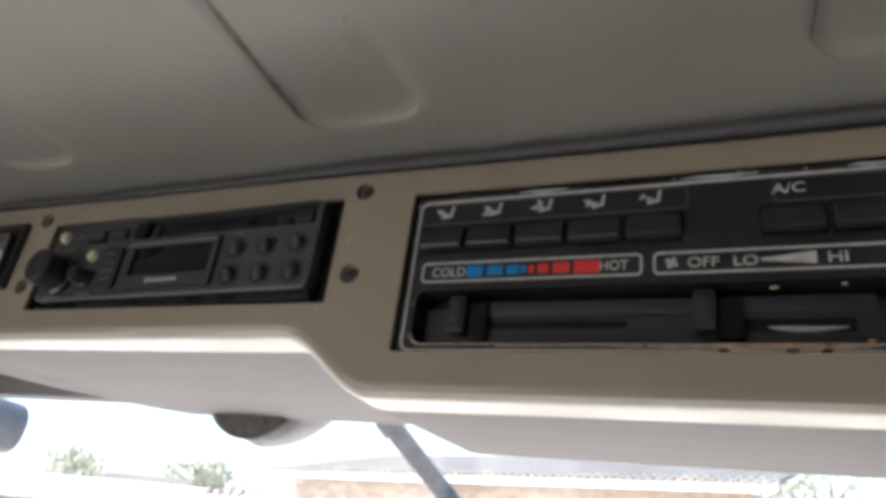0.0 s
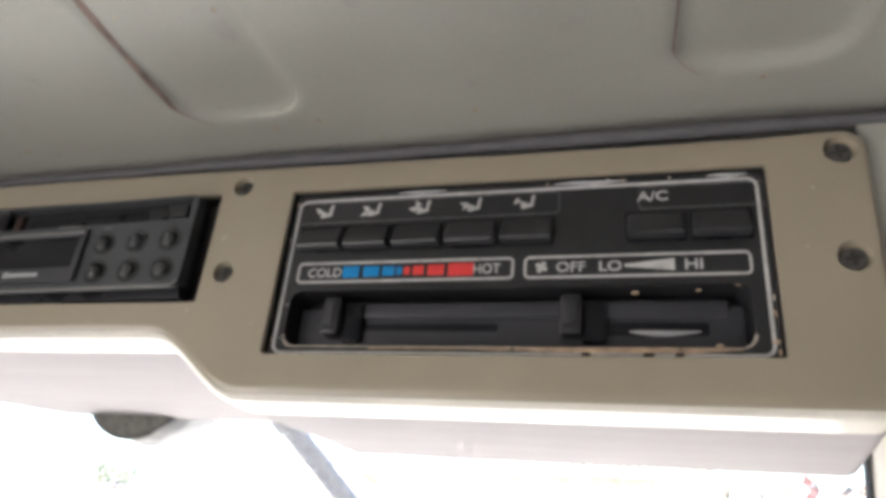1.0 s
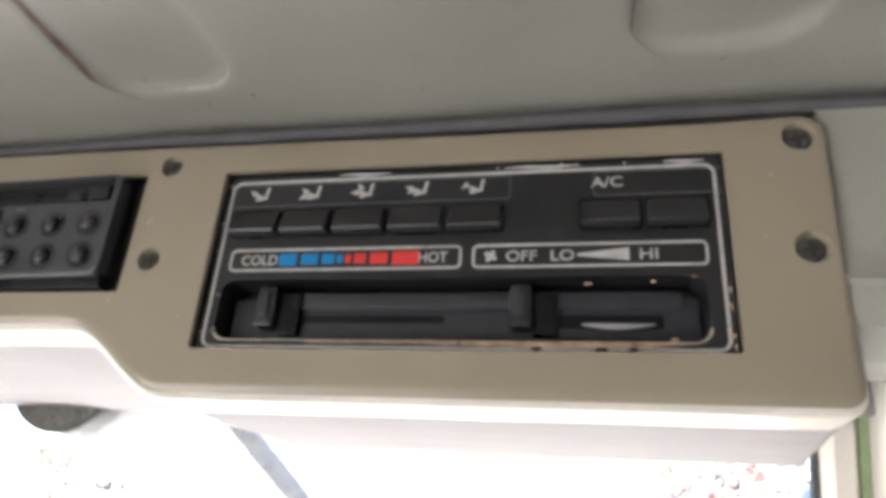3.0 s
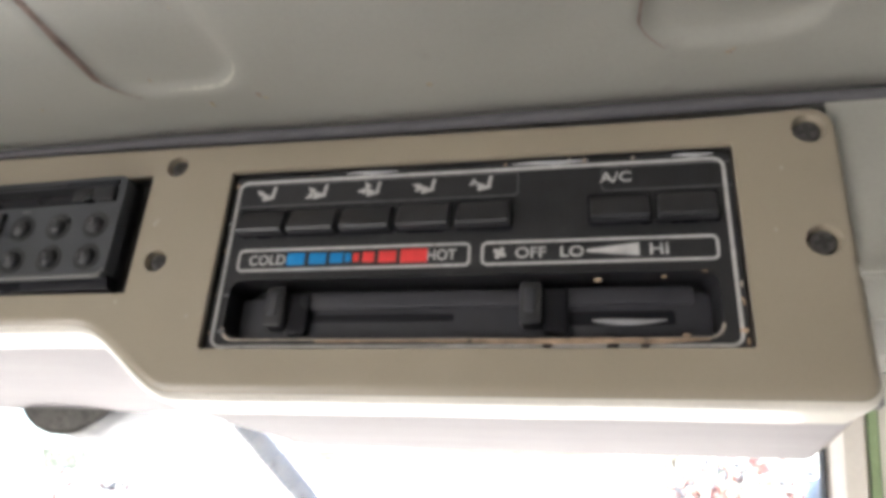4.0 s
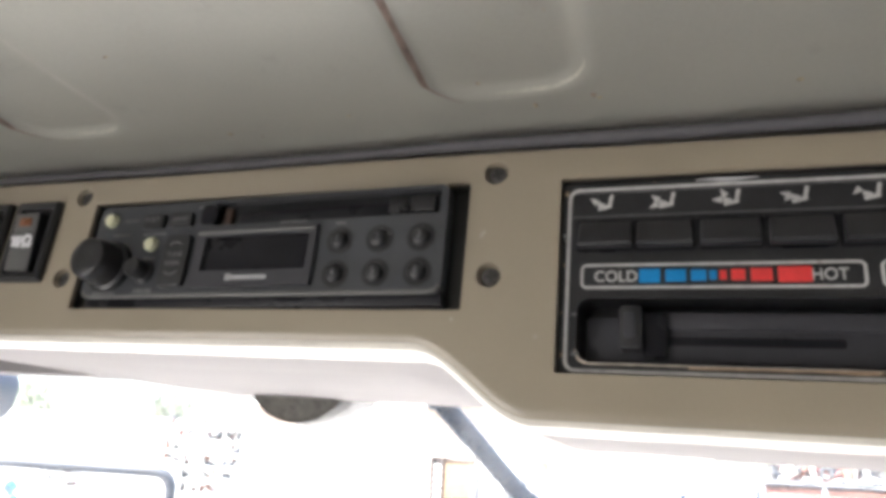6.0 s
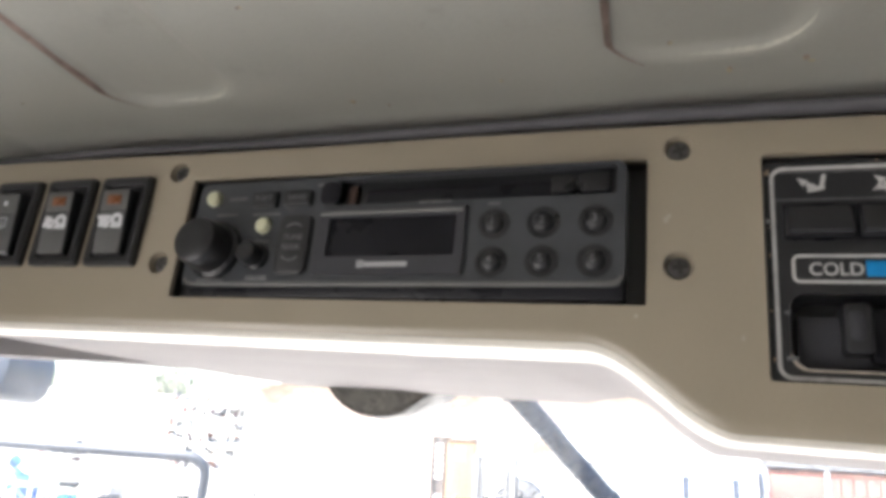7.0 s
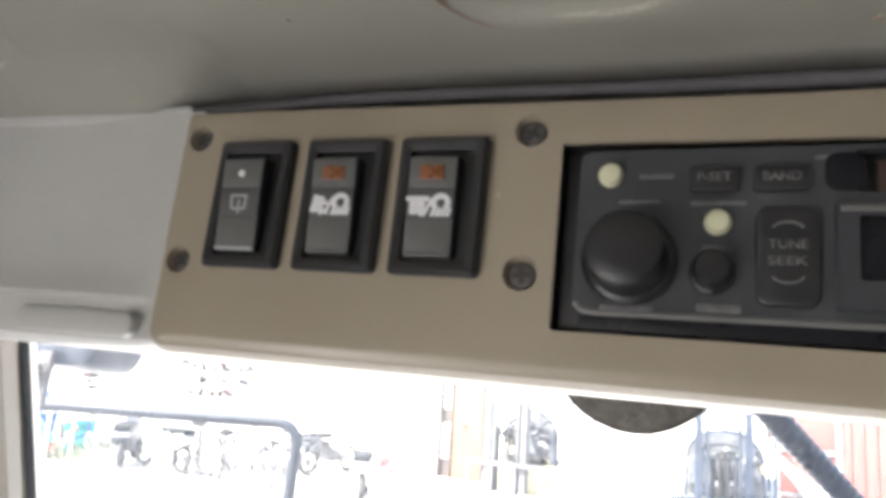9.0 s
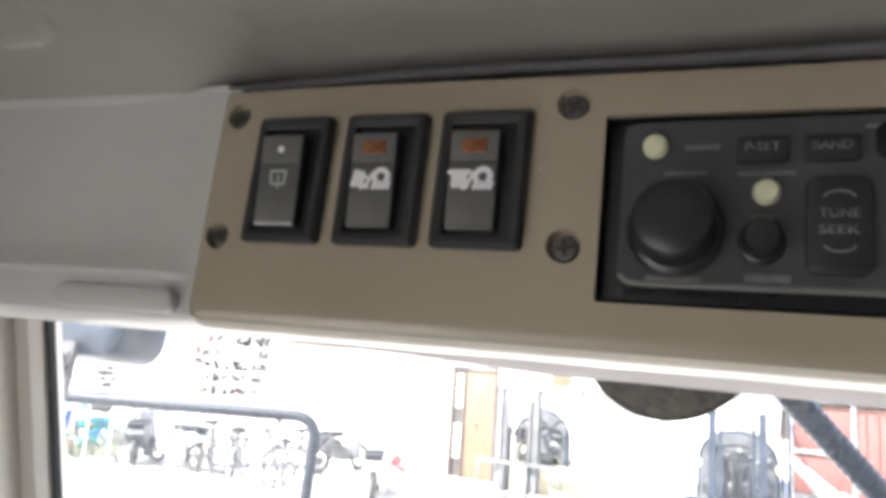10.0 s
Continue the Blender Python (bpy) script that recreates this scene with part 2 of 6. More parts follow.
PALE = mat("pale_plastic_sacks", (0.6, 0.58, 0.55), rough=0.7, var=0.1, scale=8, fine=120)
TEAL = mat("teal_plastic", (0.04, 0.22, 0.2), rough=0.5, var=0.2, scale=8, fine=120)
TUBRED = mat("red_plastic_tub", (0.5, 0.05, 0.04), rough=0.45, var=0.15, scale=8, fine=120)
TUBBLUE = mat("blue_plastic_drum", (0.03, 0.09, 0.3), rough=0.45, var=0.15, scale=8, fine=120)
BIKE_DARK = mat("dark_bike_frame", (0.095, 0.097, 0.105), rough=0.45, metal=0.3, var=0.3, scale=10, fine=120, random_tint=0.4)
LEAF = mat("green_leaves", (0.19, 0.205, 0.15), rough=0.6, var=0.3, scale=3, fine=30, random_tint=0.2)
BARK = mat("grey_brown_bark", (0.12, 0.09, 0.065), rough=0.9, var=0.3, scale=8, fine=60, bump=0.6, bump_mm=10)


# ---- helpers for building ----
from mathutils.geometry import delaunay_2d_cdt

ORIGIN = {}


def thing(name, loc, label, category, group="", kind="", cab=True, turn=0.0):
    """An Empty at loc that parents the parts of one thing. In the cab, parts are given in cab metres; outside, in the thing's own."""
    ob = new(name)
    ob.empty_display_size = 0.02
    if cab:
        ob.matrix_basis = CAB @ Matrix.Translation(loc)
        ORIGIN[ob.name] = Vector(loc)
    else:
        ob.matrix_basis = pose(*loc, 0, 0, turn)
        ORIGIN[ob.name] = Vector((0, 0, 0))
    return tagged(ob, label, category, group, kind)


def mesh_of(name, bm, materials, smooth=True, shift=None):
    if shift is not None:
        bmesh.ops.translate(bm, verts=bm.verts, vec=shift)
    bmesh.ops.recalc_face_normals(bm, faces=bm.faces)
    me = bpy.data.meshes.new(name)
    bm.to_mesh(me)
    bm.free()
    for m in materials if isinstance(materials, (list, tuple)) else [materials]:
        me.materials.append(m)
    if smooth:
        me.polygons.foreach_set("use_smooth", [True] * len(me.polygons))
        for p in me.polygons:
            if p.normal.y < -0.998:
                p.use_smooth = False
        me.set_sharp_from_angle(angle=radians(38))
    return me


def part(name, bm, material, parent, label="", smooth=True):
    o = ORIGIN[parent.name]
    ob = new(name, mesh_of(name, bm, material, smooth, -o))
    ob.parent = parent
    ORIGIN[ob.name] = o
    return tagged(ob, label) if label else ob


def solo(name, bm, material, loc, label, category, group="", kind="", cab=True, smooth=True, turn=0.0):
    """A thing of one mesh."""
    ob = new(name, mesh_of(name, bm, material, smooth, -Vector(loc) if cab else None))
    ob.matrix_basis = CAB @ Matrix.Translation(loc) if cab else pose(*loc, 0, 0, turn)
    ORIGIN[ob.name] = Vector(loc) if cab else Vector((0, 0, 0))
    return tagged(ob, label, category, group, kind)


def box(bm, x0, x1, y0, y1, z0, z1, m=None, mi=0):
    vs = [bm.verts.new((x, y, z)) for x in (x0, x1) for y in (y0, y1) for z in (z0, z1)]
    if m is not None:
        for v in vs:
            v.co = m @ v.co
    for f in ((0, 1, 3, 2), (4, 6, 7, 5), (0, 4, 5, 1), (2, 3, 7, 6), (0, 2, 6, 4), (1, 5, 7, 3)):
        bm.faces.new([vs[i] for i in f]).material_index = mi
    return bm


def skin(bm, loops, cap0=True, cap1=True, mi=0):
    """Joins closed loops of equal length one to the next."""
    rows = [[bm.verts.new(p) for p in loop] for loop in loops]
    for a, b in zip(rows, rows[1:]):
        for i in range(len(a)):
            j = (i + 1) % len(a)
            bm.faces.new((a[i], a[j], b[j], b[i])).material_index = mi
    if cap0:
        bm.faces.new(rows[0]).material_index = mi
    if cap1:
        bm.faces.new(rows[-1][::-1]).material_index = mi
    return bm


def rrect(cx, cz, w, h, r, n=5):
    """A rounded rectangle in x and z."""
    r = min(r, w / 2 - 1e-5, h / 2 - 1e-5)
    pts = []
    for qx, qz, a0 in ((1, 1, 0), (-1, 1, 90), (-1, -1, 180), (1, -1, 270)):
        for k in range(n + 1):
            a = radians(a0 + 90 * k / n)
            pts.append((cx + qx * (w / 2 - r) + r * math.cos(a), cz + qz * (h / 2 - r) + r * math.sin(a)))
    return pts


def rbox(bm, cx, cz, w, h, y0, y1, r=0.001, bevel=0.0006, m=None, n=4, mi=0):
    """A block with rounded corners whose rounded front lies at y0 and whose back lies at y1."""
    loops = []
    for y, inset in ((y1, 0), (y0 + bevel, 0), (y0 + bevel * 0.3, bevel * 0.3), (y0, bevel)):
        loops.append([Vector((x, y, z)) for x, z in rrect(cx, cz, w - 2 * inset, h - 2 * inset, max(r - inset, 2e-4), n)])
    if m is not None:
        loops = [[m @ p for p in loop] for loop in loops]
    return skin(bm, loops, mi=mi)


def ring(bm, cx, cz, w, h, r, line, y0, y1, n=5):
    """The raised outline of a rounded rectangle."""
    o, i = rrect(cx, cz, w, h, r, n), rrect(cx, cz, w - 2 * line, h - 2 * line, max(r - line, 2e-4), n)
    loops = [[(x, y1, z) for x, z in o], [(x, y0, z) for x, z in o], [(x, y0, z) for x, z in i], [(x, y1, z) for x, z in i]]
    skin(bm, loops, False, False)
    return bm


def lathe(bm, cx, cz, profile, n=24, m=None, wobble=0.0, mi=0):
    """A body of revolution about an axis along y: profile of (y, radius) from back to front."""
    loops = []
    for y, r in profile:
        loops.append([Vector((cx + r * math.cos(2 * math.pi * k / n) * (1 + (wobble if k % 2 else 0)), y, cz + r * math.sin(2 * math.pi * k / n) * (1 + (wobble if k % 2 else 0)))) for k in range(n)])
    if m is not None:
        loops = [[m @ p for p in loop] for loop in loops]
    return skin(bm, loops, mi=mi)


def tube(bm, pts, r, n=10, radii=None):
    """A round bar along points."""
    pts = [Vector(p) for p in pts]
    loops, side = [], None
    for i, p in enumerate(pts):
        d = (pts[min(i + 1, len(pts) - 1)] - pts[max(i - 1, 0)]).normalized()
        if side is None:
            side = d.orthogonal().normalized()
        side = (side - d * side.dot(d)).normalized()
        up = d.cross(side)
        q = radii[i] if radii else r
        loops.append([p + (side * math.cos(2 * math.pi * k / n) + up * math.sin(2 * math.pi * k / n)) * q for k in range(n)])
    return skin(bm, loops)


def arc(points, radius=0.03, n=5):
    """Rounds the inner corners of a line of points."""
    pts = [Vector(p) for p in points]
    out = [pts[0]]
    for a, b, c in zip(pts, pts[1:], pts[2:]):
        u, v = (a - b).normalized(), (c - b).normalized()
        p, q = b + u * radius, b + v * radius
        for k in range(n + 1):
            t = k / n
            out.append(p * (1 - t) ** 2 + b * 2 * t * (1 - t) + q * t * t)
    out.append(pts[-1])
    return out


def words(name, text, cx, cz, height, y, material, parent, width=None, label="", m=None):
    """Raised lettering that faces the operator, its middle at cx, cz."""
    cu = bpy.data.curves.new(name, "FONT")
    cu.body, cu.size, cu.extrude, cu.offset = text, 1.0, 0.0, 0.016
    tmp = new(name + "_curve", cu)
    me = bpy.data.meshes.new_from_object(tmp.evaluated_get(bpy.context.evaluated_depsgraph_get()))
    bpy.data.objects.remove(tmp)
    bm = bmesh.new()
    bm.from_mesh(me)
    bpy.data.meshes.remove(me)
    xs, ys = [v.co.x for v in bm.verts], [v.co.y for v in bm.verts]
    sy = height / (max(ys) - min(ys))
    sx = width / (max(xs) - min(xs)) if width else sy
    mx, my = (max(xs) + min(xs)) / 2, (max(ys) + min(ys)) / 2
    for v in bm.verts:
        v.co = Vector((cx + (v.co.x - mx) * sx, y, cz + (v.co.y - my) * sy))
    ext = bmesh.ops.extrude_face_region(bm, geom=bm.faces[:])
    for v in ext["geom"]:
        if isinstance(v, bmesh.types.BMVert):
            v.co.y -= 0.00012
    if m is not None:
        bmesh.ops.transform(bm, matrix=m, verts=bm.verts)
    return part(name, bm, material, parent, label, smooth=False)


def inside(p, poly):
    hit, n = False, len(poly)
    for i in range(n):
        (x0, z0), (x1, z1) = poly[i - 1], poly[i]
        if (z0 > p[1]) != (z1 > p[1]) and p[0] < (x1 - x0) * (p[1] - z0) / (z1 - z0) + x0:
            hit = not hit
    return hit


def holed_front(bm, outer, holes, y):
    """A flat front at y with holes in it; returns the loops of vertices of the rim and of the holes."""
    pts, edges, loops = [], [], []
    for poly in [outer, *holes]:
        k = len(pts)
        pts += [Vector(p) for p in poly]
        edges += [(k + i, k + (i + 1) % len(poly)) for i in range(len(poly))]
        loops.append(list(range(k, k + len(poly))))
    co, _, tris, came, _, _ = delaunay_2d_cdt(pts, edges, [], 0, 1e-7)
    vs = [bm.verts.new((p.x, y, p.y)) for p in co]
    home = {old: i for i, olds in enumerate(came) for old in olds}
    for t in tris:
        c = sum((co[i] for i in t), Vector((0, 0))) / len(t)
        if inside(c, outer) and not any(inside(c, h) for h in holes):
            bm.faces.new([vs[i] for i in t])
    out = [[vs[home[i]] for i in loop] for loop in loops]
    for v in [v for v in vs if not v.link_faces and not any(v in lp for lp in out)]:
        bm.verts.remove(v)
    return out


def sink(bm, loop, y, shrink=0.0, cap=False):
    """Carries a hole's rim back to y."""
    c = sum((v.co for v in loop), Vector()) / len(loop)
    back = [bm.verts.new((v.co.x + (c.x - v.co.x) * shrink, y, v.co.z + (c.z - v.co.z) * shrink)) for v in loop]
    for i in range(len(loop)):
        j = (i + 1) % len(loop)
        bm.faces.new((loop[i], loop[j], back[j], back[i]))
    if cap:
        bm.faces.new(back)
    return back


# ---- the cab's setting ----
def strip_z(x):
    """Height of the seam strip's middle: it sinks towards its open end."""
    return 2.4842 + 0.0016 * min(1.0, max(0.0, (x + 0.462) / 0.06))


def strip_r(x):
    return 0.0015 + 0.0014 * min(1.0, max(0.0, (x + 0.46) / 0.40))


def ceiling_height(x, y):
    """The liner above the console, with its row of pressed pockets."""
    z = 2.4895 + 0.004 * max(0.0, (x + 0.15) / 0.25) * min(1.0, max(0.0, (0.3 - y) / 0.03)) + 0.0055 * min(1.0, max(0.0, (y - 0.21) / 0.09)) ** 2
    z -= 0.0128 * min(1.0, max(0.0, (-0.45 - x) / 0.03)) * min(1.0, max(0.0, (y - 0.265) / 0.035)) ** 2
    rise = 0.0
    for cx in (-0.540, -0.332, -0.130, 0.0745, 0.280):
        qx, qy = abs(x - cx) - (0.029 - 0.018), (y + 0.1) - (0.379 - 0.018)
        d = math.hypot(max(qx, 0), max(qy, 0)) + min(max(qx, qy), 0) - 0.018
        t = min(max((0.003 - d) / 0.0065, 0.0), 1.0)
        rise = max(rise, t * t * (3 - 2 * t))
    return z + 0.0025 * rise


bm = bmesh.new()
nx, ny = 330, 150
xs = [-0.80 + 1.02 * i / nx for i in range(nx + 1)]
ys = [-1.06 + (1.06 + 0.02) * (i / 20) for i in range(20)] + [0.02 + 0.34 * i / (ny - 20) for i in range(ny - 19)]
grid = [[bm.verts.new((x, y, ceiling_height(x, y))) for y in ys] for x in xs]
for i in range(nx):
    for j in range(len(ys) - 1):
        bm.faces.new((grid[i][j], grid[i][j + 1], grid[i + 1][j + 1], grid[i + 1][j]))
top = [bm.verts.new((x, y, 2.53)) for x, y in ((-0.8, -1.06), (0.22, -1.06), (0.22, 0.36), (-0.8, 0.36))]
bm.faces.new(top)
rim = [(grid[0], top[0], top[3]), (grid[-1], top[1], top[2])]
for row, a, b in rim:
    bm.faces.new((*row, b, a))
bm.faces.new((*[g[0] for g in grid], top[1], top[0]))
bm.faces.new((*[g[-1] for g in grid], top[2], top[3]))
# rusty grime along the pockets' edges
for cx, y0, y1, wide in ((-0.332, 0.05, 0.281, 1.0), (-0.130, 0.05, 0.282, 1.0), (0.0745, 0.05, 0.281, 0.55)):
    prev = None
    for k in range(111):
        y = y0 + (y1 - y0) * k / 110
        x = cx - 0.0300 - (y - 0.27) * 0.05
        if y > 0.266:
            x += 0.009 * ((y - 0.266) / 0.014) ** 1.6
        w = (0.0011 + 0.0006 * noise.noise(Vector((cx * 9, y * 45, 1)))) * (0.45 if y > 0.268 else 1) * wide
        row = [bm.verts.new((x + s * w, y, ceiling_height(x + s * w, y) - 0.0003)) for s in (-1, 1)]
        if prev:
            bm.faces.new((prev[0], prev[1], row[1], row[0])).material_index = 1
        prev = row
# pale strip that paints the highlight round the far end of the pockets
for cx, a1 in ((-0.540, 90), (-0.332, 80), (-0.130, 90)):
    path = [(cx - 0.006 + 0.017 * k / 14, 0.2793) for k in range(14)] + [(cx + 0.011 + 0.0183 * math.sin(radians(a1 * k / 14)), 0.261 + 0.0183 * math.cos(radians(a1 * k / 14))) for k in range(15)]
    prev = None
    for k, (x, y) in enumerate(path):
        w = 0.0009 * math.sin(math.pi * (k + 0.5) / 29) * (1 + 0.5 * noise.noise(Vector((x * 200, y * 200, 3))))
        nx_, ny_ = (0, 1) if k < 14 else (math.sin(radians(a1 * (k - 14) / 14)), math.cos(radians(a1 * (k - 14) / 14)))
        row = [bm.verts.new((x + q * w * nx_, y + q * w * ny_, ceiling_height(x + q * w * nx_, y + q * w * ny_) - 0.0003)) for q in (-1, 1)]
        if prev:
            bm.faces.new((prev[0], prev[1], row[1], row[0])).material_index = 3
        prev = row
fleck = random.Random(11)
for k in range(30):
    x, y = fleck.uniform(-0.6, 0.15), fleck.uniform(0.14, 0.296) if k % 3 else fleck.uniform(0.284, 0.297)
    s = fleck.uniform(0.0005, 0.0014)
    q = bmesh.ops.create_icosphere(bm, subdivisions=1, radius=s, matrix=Matrix.Translation((x, y, ceiling_height(x, y))) @ Matrix.Diagonal((fleck.uniform(0.6, 1.6), fleck.uniform(0.6, 2.2), 0.35, 1)))
    for f in {f for v in q["verts"] for f in v.link_faces}:
        f.material_index = fleck.choice((1, 2, 2))
solo("ceiling", bm, [LINER, GRIME, FLECK, POCKET_HIGHLIGHT], (-0.3, 0, 2.49), "moulded grey roof liner with pressed pockets and rusty grime lines", "ceiling", kind="structure")

# strip in the joint between the liner and the console
bm = bmesh.new()
line = [-0.4665 + 0.66 * k / 60 for k in range(61)]
tube(bm, [(x, 0.3058 - 0.0018 * min(1.0, max(0.0, (x + 0.30) / 0.13)) + 0.0002 * math.sin(x * 54), strip_z(x) + 0.0003 * math.sin(x * 30)) for x in line], 0.003, 12, radii=[strip_r(x) + 0.0002 * math.sin(x * 42) for x in line])
solo("trim", bm, SEAM, (-0.3, 0.3, 2.486), "blue-grey seam strip between roof liner and console", "trim", kind="structure")


# pale bead stands in for the highlight along the liner's crease
bm = bmesh.new()
tube(bm, [(-0.80 + 0.335 * k / 40, 0.3042 + 0.001 * max(0.0, (k - 34) / 6), 2.4820 + 0.0003 * math.sin(k * 0.5) + 0.0018 * max(0.0, (k - 34) / 6) ** 2) for k in range(41)], 0.0030, 12, radii=[0.0030 - 0.0014 * max(0.0, (k - 34) / 6) for k in range(41)])
solo("trim", bm, LINER_LIT, (-0.63, 0.3, 2.49), "rounded bead with painted highlight between roof liner and side liner", "trim", kind="structure")


def wall_with_window(name, plane, at, thick, u0, u1, v0, v1, w0, w1, z0, z1, material, label):
    """An unseen cab wall across x or y, its one opening sized for daylight."""
    bm = bmesh.new()
    for a0, a1, b0, b1 in ((u0, w0, v0, v1), (w1, u1, v0, v1), (w0, w1, v0, z0), (w0, w1, z1, v1)):
        if plane == "x":
            box(bm, at, at + thick, a0, a1, b0, b1)
        else:
            box(bm, a0, a1, at, at + thick, b0, b1)
    return solo(name, bm, material, (-0.3, 0, 1.7), label, "wall", kind="structure", smooth=False)


# unseen walls: openings and closed east side set the light inside
wall_with_window("wall_west", "x", -0.86, 0.055, -1.1, 0.34, 0.95, 2.56, -0.98, -0.08, 1.05, 2.22, TRIM, "unseen dark grey cab side wall, opening sized for daylight")
bm = bmesh.new()
box(bm, 0.225, 0.28, -1.1, 0.34, 0.95, 2.56)
solo("wall_east", bm, TRIM, (0.25, 0, 1.7), "unseen dark grey cab side wall, closed to block light", "wall", kind="structure", smooth=False)
wall_with_window("wall_south", "y", -1.12, 0.055, -0.86, 0.28, 0.95, 2.56, -0.80, -0.46, 1.2, 1.9, TRIM, "unseen dark grey cab rear wall, opening sized for daylight")
# unseen floor, its tone set for the light it throws up
bm = bmesh.new()
box(bm, -0.86, 0.28, -1.12, 0.9, 0.85, 0.95)
solo("floor", bm, FLOOR, (-0.3, 0, 0.9), "unseen dark cab floor, tone set for bounced light", "floor", kind="structure", smooth=False)
bm = bmesh.new()
box(bm, -0.86, 0.28, -1.12, 0.52, 2.531, 2.58)
solo("roof", bm, PILLAR, (-0.3, 0, 2.55), "cream painted steel cab roof", "roof", kind="structure", smooth=False)
bm = bmesh.new()
box(bm, -1.2, 1.3, -2.6, 0.85, -0.2, 0.84)
solo("machine_base", bm, BASE, (0, -0.8, 0.4), "grey steel machine body under the cab", "machine", kind="structure", smooth=False)


def screen_y(z):
    return 0.505 + 0.34 * (2.415 - z)


# lower front of the cab below the windscreen
bm = bmesh.new()
skin(bm, [[(x, screen_y(1.25) - 0.03, 0.95), (x, screen_y(1.25) + 0.03, 0.95), (x, screen_y(1.25) + 0.03, 1.25), (x, screen_y(1.25) - 0.03, 1.25)] for x in (-0.8, 0.22)])
solo("wall_north", bm, PILLAR, (-0.3, 0.9, 1.1), "cream painted cab front below the windscreen", "wall", kind="structure", smooth=False)


def pillar(name, x_in, x_out, label):
    """A front corner post that leans with the windscreen, with a black seal, a rounded cream cover and a painted flange."""
    s = 1 if x_out > x_in else -1
    t = thing(name, (x_in, screen_y(1.9), 1.9), label, "pillar", kind="structure")
    z0, z1 = 1.0, 2.53
    bm = bmesh.new()
    prof = [(x_in + s * 0.0024, 0.003), (x_in + s * 0.0040, -0.006), (x_in + s * 0.009, -0.012), (x_in + s * 0.019, -0.012), (x_in + s * 0.0222, -0.006), (x_in + s * 0.0222, 0.003)]
    skin(bm, [[(x, screen_y(z) + dy, z) for x, dy in prof] for z in (z0, z1)])
    part("post", bm, PILLAR, t)
    bm = bmesh.new()
    prof = [(x_in, 0.004), (x_in + s * 0.0004, -0.0028), (x_in + s * 0.0014, -0.0042), (x_in + s * 0.0022, -0.002), (x_in + s * 0.0022, 0.004)]
    skin(bm, [[(x, screen_y(z) + dy, z) for x, dy in prof] for z in (z0, z1)])
    part("seal", bm, RUBBER, t, "black rubber windscreen seal")
    bm = bmesh.new()
    skin(bm, [[(x_in + s * 0.0226, screen_y(z) - 0.008, z), (x_in + s * 0.0276, screen_y(z) - 0.008, z), (x_in + s * 0.0276, screen_y(z) + 0.03, z), (x_in + s * 0.0226, screen_y(z) + 0.03, z)] for z in (z0, z1)])
    part("flange", bm, GREEN if s > 0 else PILLAR, t, "green painted steel flange" if s > 0 else "cream painted flange")
    bm = bmesh.new()
    skin(bm, [[(x_in + s * 0.028, screen_y(z) - 0.03, z), (x_out, 0.34, z), (x_out, screen_y(z) + 0.03, z), (x_in + s * 0.028, screen_y(z) + 0.03, z)] for z in (z0, z1)])
    part("cover", bm, PILLAR, t)
    return t


pillar("pillar_west", -0.748, -0.86, "cream front cab post with black windscreen seal")
pillar("pillar_east", 0.146, 0.28, "cream front cab post with black windscreen seal and green flange")

# windscreen
w = thing("window_1", (-0.3, screen_y(1.8), 1.8), "clear dusty cab windscreen with an added haze", "window", kind="structure")
bm = bmesh.new()
skin(bm, [[(-0.747, screen_y(z) + 0.002, z), (0.145, screen_y(z) + 0.002, z), (0.145, screen_y(z) + 0.006, z), (-0.747, screen_y(z) + 0.006, z)] for z in (1.26, 2.528)])
part("pane", bm, GLASS, w, smooth=False).visible_shadow = False

# header behind the console, that closes the roof to the windscreen
bm = bmesh.new()
box(bm, -0.80, 0.22, 0.486, 0.502, 2.4165, 2.531)
box(bm, -0.80, 0.22, 0.503, 0.56, 2.45, 2.531)
solo("header_rail", bm, HOUSING, (-0.3, 0.5, 2.48), "grey-brown rail over the windscreen", "rail", kind="structure", smooth=False)

# side liner beside the console, with its lower lip and slotted lid
def liner_piece(name, x0, x1, label, material, slot=None):
    t = thing(name, ((x0 + x1) / 2, 0.31, 2.45), label, "trim panel", kind="structure")
    bm = bmesh.new()
    prof = [(0.303, 2.4830), (0.3035, 2.44), (0.3032, 2.431), (0.3018, 2.4225), (0.2996, 2.4186), (0.2994, 2.4173), (0.3016, 2.4162), (0.3019, 2.415), (0.3012, 2.4065), (0.3026, 2.403), (0.307, 2.4015), (0.335, 2.4012), (0.36, 2.409), (0.47, 2.43), (0.47, 2.4830)]
    stations = [(x0, 0.0), (x1 - 0.012, 0.0), (x1 - 0.008, 0.25), (x1 - 0.004, 0.7), (x1, 1.0), (x1 + 0.006, 1.0)] if slot else [(x0, 0.0), (x1, 0.0)]
    skin(bm, [[(x, y + f * max(0.0, 0.3042 - y), z + f * (0.0015 if z < 2.405 else 0.0)) for y, z in prof] for x, f in stations])
    part("body", bm, material, t)
    if slot:
        bm = bmesh.new()
        rbox(bm, (slot[0] + slot[1]) / 2, 2.4081, slot[1] - slot[0], 0.0082, 0.2998, 0.304, 0.0038, 0.0010)
        part("lid", bm, LINER_LIT, t, "rounded grey lid in the lower lip")
    return t


# same plastic on both sides: west painted lighter for its light, east darker
liner_piece("side_liner_west", -0.80, -0.4655, "smooth grey moulded liner beside the console", LINER_LIT, (-0.518, -0.468))
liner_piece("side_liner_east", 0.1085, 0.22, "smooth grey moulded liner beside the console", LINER)

